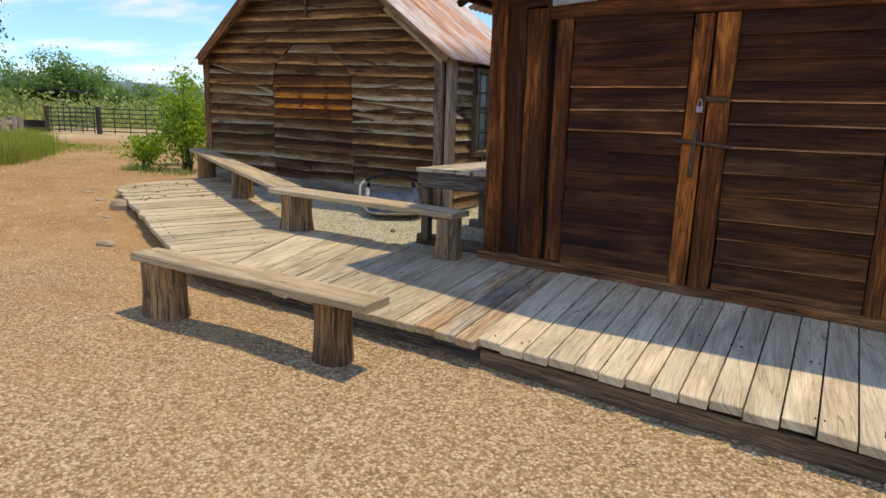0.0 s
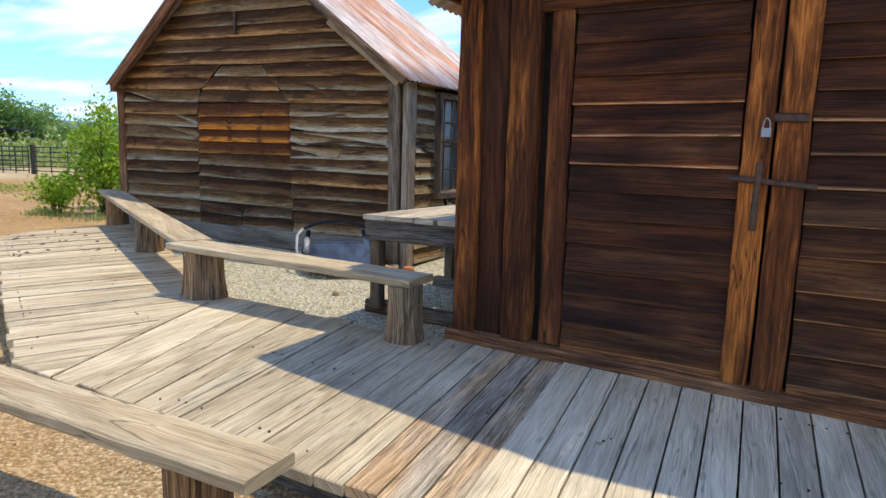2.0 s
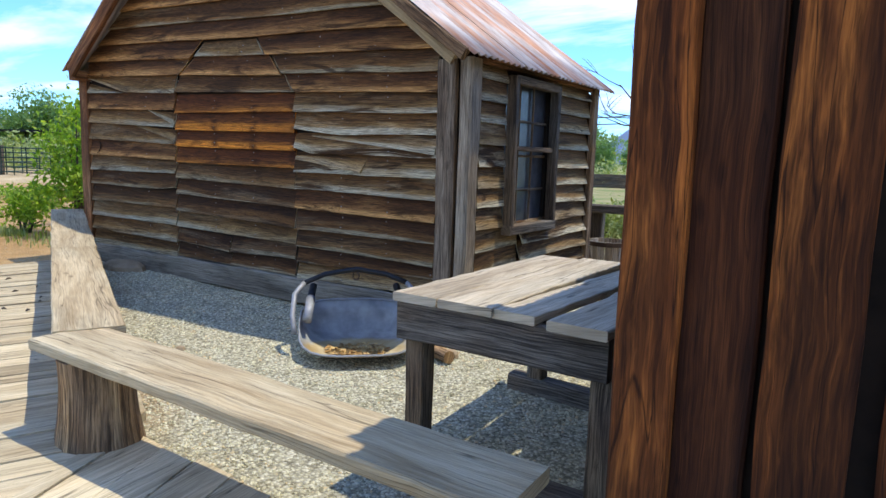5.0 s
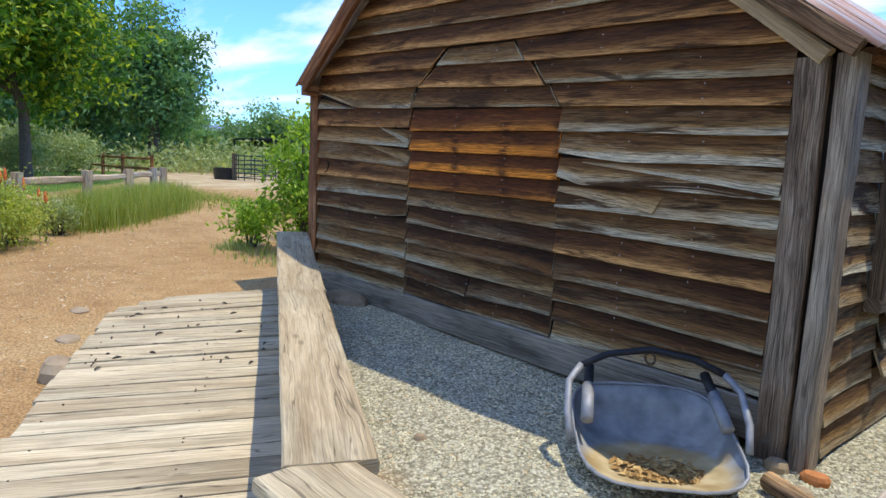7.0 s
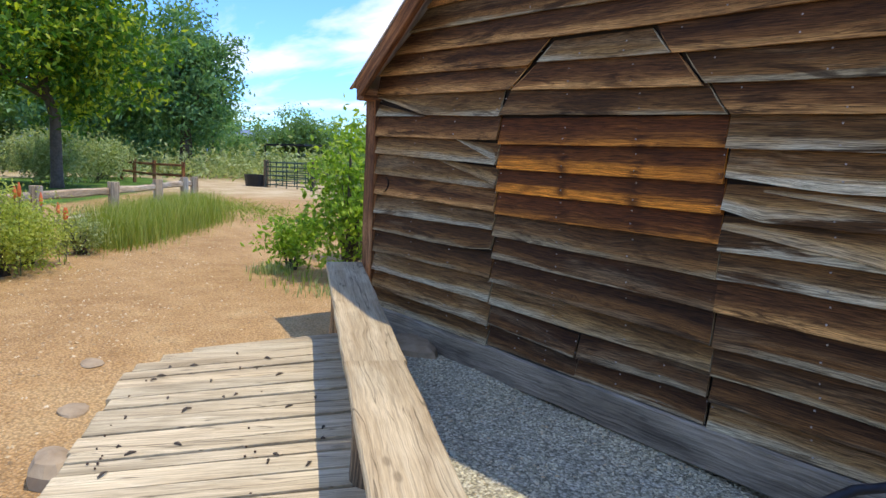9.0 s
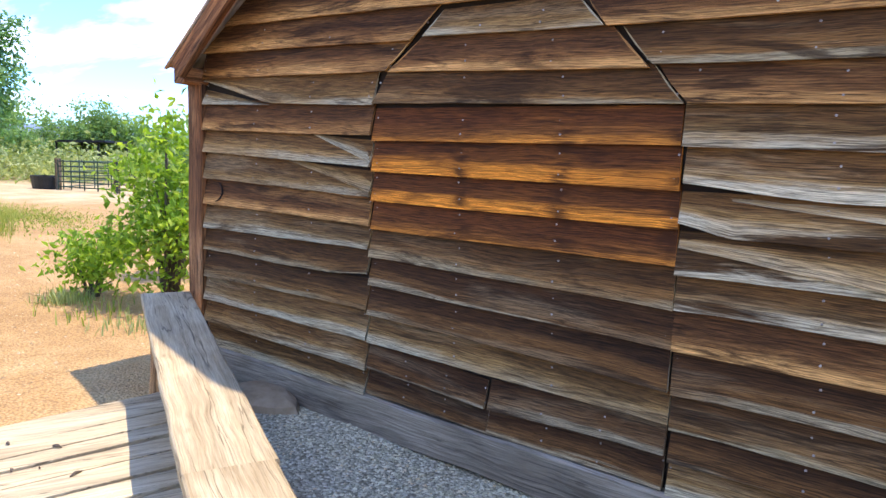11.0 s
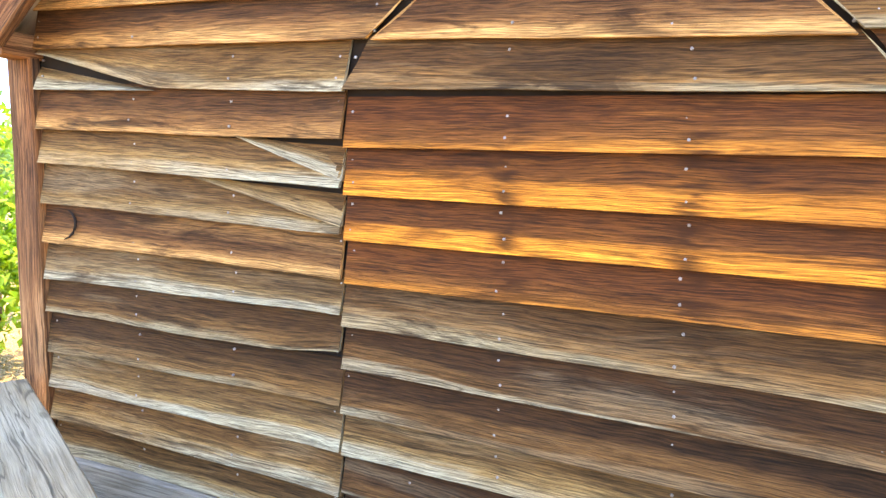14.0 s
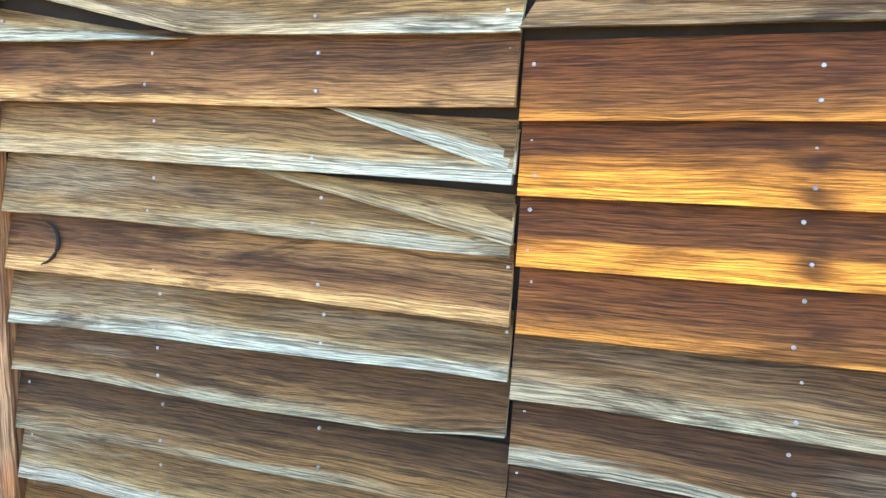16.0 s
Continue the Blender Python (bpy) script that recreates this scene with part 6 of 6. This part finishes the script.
        for k in range(3 if depth > 1 else 4):
            nd = (d + Vector((r2.uniform(-0.9, 0.9), r2.uniform(-0.9, 0.9), r2.uniform(-0.35, 0.6)))).normalized()
            twig(p.lerp(q, r2.uniform(0.45, 1.0)), nd, length * r2.uniform(0.5, 0.8), rad * 0.55, depth - 1)
    for d in (Vector((-0.55, 0.0, 0.95)), Vector((-0.2, 0.2, 1.0)), Vector((0.4, 0.1, 1.0))):
        twig(Vector((-3.5, 12.6, 0.28)), d.normalized(), 1.5, 0.045, 4)
    part("trunk", g, BARK, bare, smooth=True)


build_plants()


# ---- fences, gate, distance ----
def build_distance():
    f = thing("split_rail_fence", (-15.6, 6.05, 0.3), "weathered grey split-rail fence along the lawn", "fence")
    posts = [(-10.9, 2.5), (-12.4, 3.7), (-13.95, 4.86), (-15.6, 6.05), (-17.2, 7.1), (-18.9, 8.05), (-19.2, 8.35)]
    for i, (x, y) in enumerate(posts):
        z = ground_z(x, y)
        part("post", Geo().beam((x, y, z - 0.1), (x, y, z + 0.86), (0, 1, 0), 0.16, 0.14, 3, 0.02, 0.02, x), FENCE, f)
    for (xa, ya), (xb, yb) in zip(posts, posts[1:]):
        for h in (0.32, 0.68):
            part("rail", Geo().beam((xa, ya, ground_z(xa, ya) + h), (xb, yb, ground_z(xb, yb) + h - 0.02), (0, 0, 1), 0.09, 0.11, 5, 0.03, 0.02, xa + h), FENCE, f)
    b = thing("rail_fence", (-37.0, 11.6, 0.2), "brown wooden rail fence beyond the lawn", "fence")
    posts = [(-32.8, 12.0), (-34.2, 11.2), (-36.8, 11.0), (-39.5, 11.0), (-43.0, 10.8)]
    for x, y in posts:
        z = ground_z(x, y)
        part("post", Geo().beam((x, y, z - 0.1), (x, y, z + 1.05), (0, 1, 0), 0.13, 0.13, 3, 0.02, 0.02, x), POST_BROWN, b)
    for (xa, ya), (xb, yb) in zip(posts, posts[1:]):
        for h in (0.42, 0.84):
            part("rail", Geo().beam((xa, ya, ground_z(xa, ya) + h), (xb, yb, ground_z(xb, yb) + h), (0, 0, 1), 0.07, 0.10, 4, 0.02, 0.015, xa + h), POST_BROWN, b)

    def panel(a, c, n=6):
        gate = thing("stock_gate", (a[0], a[1], 0.15), "dark green tubular steel stock gate", "gate", group="stock gates")
        h0 = 0.20
        for k in range(n):
            z = h0 + 0.12 + k * 0.205
            part("tube", Geo().tube([(a[0], a[1], z), (c[0], c[1], z)], 0.024, 6), GATE, gate)
        for s in (0.0, 0.25, 0.5, 0.75, 1.0):
            x, y = a[0] + (c[0] - a[0]) * s, a[1] + (c[1] - a[1]) * s
            part("upright", Geo().tube([(x, y, h0), (x, y, h0 + 1.2)], 0.026, 6), GATE, gate)
    panel((-33.9, 16.1), (-31.35, 17.0))
    panel((-31.1, 17.1), (-27.8, 18.2))
    panel((-27.6, 18.3), (-24.3, 19.5))
    panel((-33.9, 16.3), (-36.4, 19.9))
    for x, y in ((-34.0, 16.05), (-31.22, 17.05), (-27.7, 18.25)):
        whole("gate_post", Geo().beam((x, y, 0.0), (x, y, 1.45), (0, 1, 0), 0.2, 0.2, 3, 0.02, 0.03, x), TABLE_DARK, "dark round timber gate post by the corral", "post", group="gate posts")
    g = Geo()
    ring = lambda z, q: [Vector((-34.9 + q * 0.75 * math.cos(2 * math.pi * i / 18), 16.0 + q * 0.5 * math.sin(2 * math.pi * i / 18), z)) for i in range(18)]
    g.ring_loft([ring(0.12, 0.85), ring(0.72, 1.0), ring(0.72, 0.94), ring(0.3, 0.82)])
    whole("water_trough", g, BLACK, "black oval stock water trough beside the gate", "trough")
    # open shelter far off
    sh = thing("open_shelter", (-62.0, 30.0, 0.1), "open shelter with a flat dark roof, far off", "shelter")
    part("roof", Geo().beam((-64.5, 29.0, 2.5), (-60.0, 31.4, 2.6), (0, 0, 1), 3.0, 0.16, 3), BLACK, sh)
    for x, y in ((-64.3, 28.4), (-60.4, 30.0), (-63.8, 30.2), (-59.8, 32.0)):
        part("post", Geo().beam((x, y, 0.0), (x, y, 2.52), (0, 1, 0), 0.14, 0.14, 2), BLACK, sh)
    # behind the yard
    g = Geo().beam((-32.0, 36.0, -0.1), (6.0, 41.5, -0.1), (0, 0, 1), 0.3, 1.0, 24, 0.03, 0.02)
    whole("timber_wall", g, TABLE_DARK, "low dark timber retaining wall across the field", "wall")
    lamp = thing("street_lamp", (-12.2, 43.0, 0.1), "tall thin dark lamp post, far off", "lamp post")
    part("pole", Geo().tube([(-12.2, 43.0, 0.0), (-12.2, 43.0, 4.4)], [0.08, 0.05], 8), BLACK, lamp)
    part("head", Geo().beam((-12.2, 43.0, 4.38), (-12.75, 43.1, 4.42), (0, 0, 1), 0.22, 0.09, 2), BLACK, lamp)
    # horizon hills; their haze is only the blue of HILL
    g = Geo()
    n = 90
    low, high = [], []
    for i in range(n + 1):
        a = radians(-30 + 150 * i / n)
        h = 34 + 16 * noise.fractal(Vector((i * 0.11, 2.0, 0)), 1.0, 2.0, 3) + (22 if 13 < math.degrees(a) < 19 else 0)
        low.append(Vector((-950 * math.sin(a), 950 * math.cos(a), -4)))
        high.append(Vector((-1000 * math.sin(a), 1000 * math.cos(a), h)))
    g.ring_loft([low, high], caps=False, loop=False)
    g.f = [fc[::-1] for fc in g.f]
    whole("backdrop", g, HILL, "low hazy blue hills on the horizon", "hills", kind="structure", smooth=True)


build_distance()


# ---- loose stones ----
def pebbles(name, centres, sizes, material, label, seed):
    """Small angular stones, joined."""
    r = np.random.RandomState(seed)
    n = len(centres)
    base = np.array([(1, 0, 0), (0, 1, 0), (-1, 0, 0), (0, -1, 0), (0, 0, 1), (0.5, 0.4, 0.75)], float)
    v = base[None] * r.uniform(0.65, 1.25, (n, 6, 3)) + r.uniform(-0.15, 0.15, (n, 6, 3))
    v *= np.stack([sizes, sizes * r.uniform(0.6, 0.95, n), sizes * r.uniform(0.45, 0.75, n)], 1)[:, None]
    a = r.uniform(0, 2 * np.pi, n)
    c, s = np.cos(a)[:, None], np.sin(a)[:, None]
    v = np.stack([v[..., 0] * c - v[..., 1] * s, v[..., 0] * s + v[..., 1] * c, v[..., 2]], -1) + centres[:, None]
    tri = np.array([(0, 1, 5), (1, 4, 5), (0, 5, 4), (1, 2, 4), (2, 3, 4), (3, 0, 4)])
    f = (tri[None] + (np.arange(n) * 6)[:, None, None]).reshape(-1, 3)
    me = bpy.data.meshes.new(name)
    me.from_pydata(v.reshape(-1, 3).tolist(), [], f.tolist())
    return tagged(link(name, me, material), label, "gravel", kind="stuff")


def surface(x, y):
    return ground_z(x, y) + 0.022 * fbm(x, y, 0.9) + 0.006 * fbm(x, y, 5.0)


def build_stones():
    r = np.random.RandomState(8)
    pts = []
    while len(pts) < 34000:
        x, y = r.uniform(-9.5, 2.5), r.uniform(-0.2, 3.2)
        if x < -4.3 and y > 3.0 - 0.45 * (x + 4.3):
            continue
        if r.uniform() < min(1.0, 0.25 + 0.75 * math.exp(-((y - 2.0) / 1.6) ** 2) * (1.0 if x > -5 else 0.5)):
            pts.append((x, y))
    c = np.array([(x, y, surface(x, y) - 0.001) for x, y in pts])
    pebbles("gravel", c, 0.0045 + 0.010 * r.uniform(size=len(c)) ** 2.2, PEBBLE, "loose tan gravel scattered over the dirt", 1)
    pts = []
    while len(pts) < 52000:
        x, y = r.uniform(-9.0, -2.0), r.uniform(4.4, 8.6)
        if y < 4.42 - 0.47 * (x + 4.6) and x < -4.6:
            continue
        if x < SIDE and y > 6.78 or x > -2.78 and y > 4.6 or (y > 7.0 and r.uniform() < 0.6):
            continue
        pts.append((x, y))
    c = np.array([(x, y, surface(x, y) - 0.001) for x, y in pts])
    pebbles("crushed_rock", c, 0.005 + 0.0095 * r.uniform(size=len(c)) ** 2.2, GREYSTONE, "loose grey crushed rock between bench and shed", 2)
    pts = []
    for i in range(7000):
        d = r.uniform(0, 9) ** 1.0
        x, y = -7.0 - d + r.normal() * 0.6, 3.4 + d * 0.42 + r.normal() * 0.9
        if y > 4.45 - 0.45 * (x + 8.0) - 0.05 and x > -9.0:
            continue
        pts.append((x, y))
    c = np.array([(x, y, surface(x, y) - 0.001) for x, y in pts])
    pebbles("gravel", c, 0.005 + 0.016 * r.uniform(size=len(c)) ** 3.0, PEBBLE, "loose stones scattered along the dirt track", 3)

    def rock(at, size, label, material=ROCK, seed=0, name="stone", h=0.6):
        g = Geo()
        rings = []
        for k, (q, z) in enumerate(((0.75, -0.25), (1.0, 0.0), (0.95, 0.45), (0.7, 0.8), (0.2, 0.95))):
            rings.append([Vector((at[0] + size[0] * q * math.cos(a) * (1 + 0.28 * noise.noise(Vector((math.cos(a) + seed, math.sin(a), k * 0.4)))), at[1] + size[1] * q * math.sin(a) * (1 + 0.28 * noise.noise(Vector((math.cos(a) + seed + 5, math.sin(a), k * 0.4)))),
                                  surface(at[0], at[1]) + z * size[2])) for a in [2 * math.pi * i / 11 for i in range(11)]])
        g.ring_loft(rings)
        whole(name, g, material, label, "stone", group="loose stones", smooth=False)
    rock((-7.55, 4.32), (0.16, 0.10, 0.13), "grey flat-topped stone at the boardwalk's edge", seed=1)
    rock((-8.25, 4.50), (0.11, 0.08, 0.022), "flat tan stone in the dirt by the boardwalk", seed=2)
    rock((-8.99, 4.71), (0.11, 0.07, 0.015), "flat tan stone in the dirt by the boardwalk", seed=3)
    rock((-7.14, 3.95), (0.07, 0.05, 0.014), "flat grey stone in the dirt by the boardwalk", seed=4)
    rock((-5.95, 3.25), (0.13, 0.07, 0.05), "rough brown stone lying on the dirt", seed=5)
    rock((-4.56, 6.70), (0.06, 0.05, 0.06), "pale stone at the foot of the corner post", seed=6)
    rock((-4.40, 6.72), (0.07, 0.05, 0.05), "orange stone at the foot of the corner post", ORANGE, seed=7)
    rock((-4.38, 6.52), (0.05, 0.04, 0.05), "pale stone at the foot of the corner post", seed=8)
    rock((-4.34, 5.52), (0.035, 0.03, 0.045), "small round tan stone on the gravel", seed=9)
    rock((-5.75, 5.55), (0.03, 0.03, 0.03), "small tan stone on the gravel", seed=10)
    rock((-8.25, 6.66), (0.28, 0.16, 0.09), "flat grey foundation stone under the sill", seed=11)
    rock((-9.05, 6.75), (0.2, 0.16, 0.12), "grey foundation stone under the shed's corner", seed=12)
    # dark droppings and bark chips on the boards
    g = Geo()
    for i in range(26):
        s, a = r.uniform(0, 1), r.uniform(0.1, 1.1)
        x, y = -7.2 - 1.5 * s + 0.41 * a, 4.25 + 0.68 * s + 0.912 * a
        z = deck_z(x, y) + 0.004
        l = r.uniform(0.008, 0.028)
        th = r.uniform(0, 3.1)
        g.tube([(x - l * math.cos(th), y - l * math.sin(th), z), (x, y, z + 0.006), (x + l * math.cos(th), y + l * math.sin(th), z)], [0.004, 0.007, 0.003], 5)
    tagged(link("bark_chips", g.mesh("bark_chips"), BARK), "dark bark chips scattered on the boardwalk", "debris", kind="stuff")


ORANGE = plain("orange_stone", (0.45, 0.16, 0.05), (0.65, 0.28, 0.1), 14.0, bump=0.6)
build_stones()
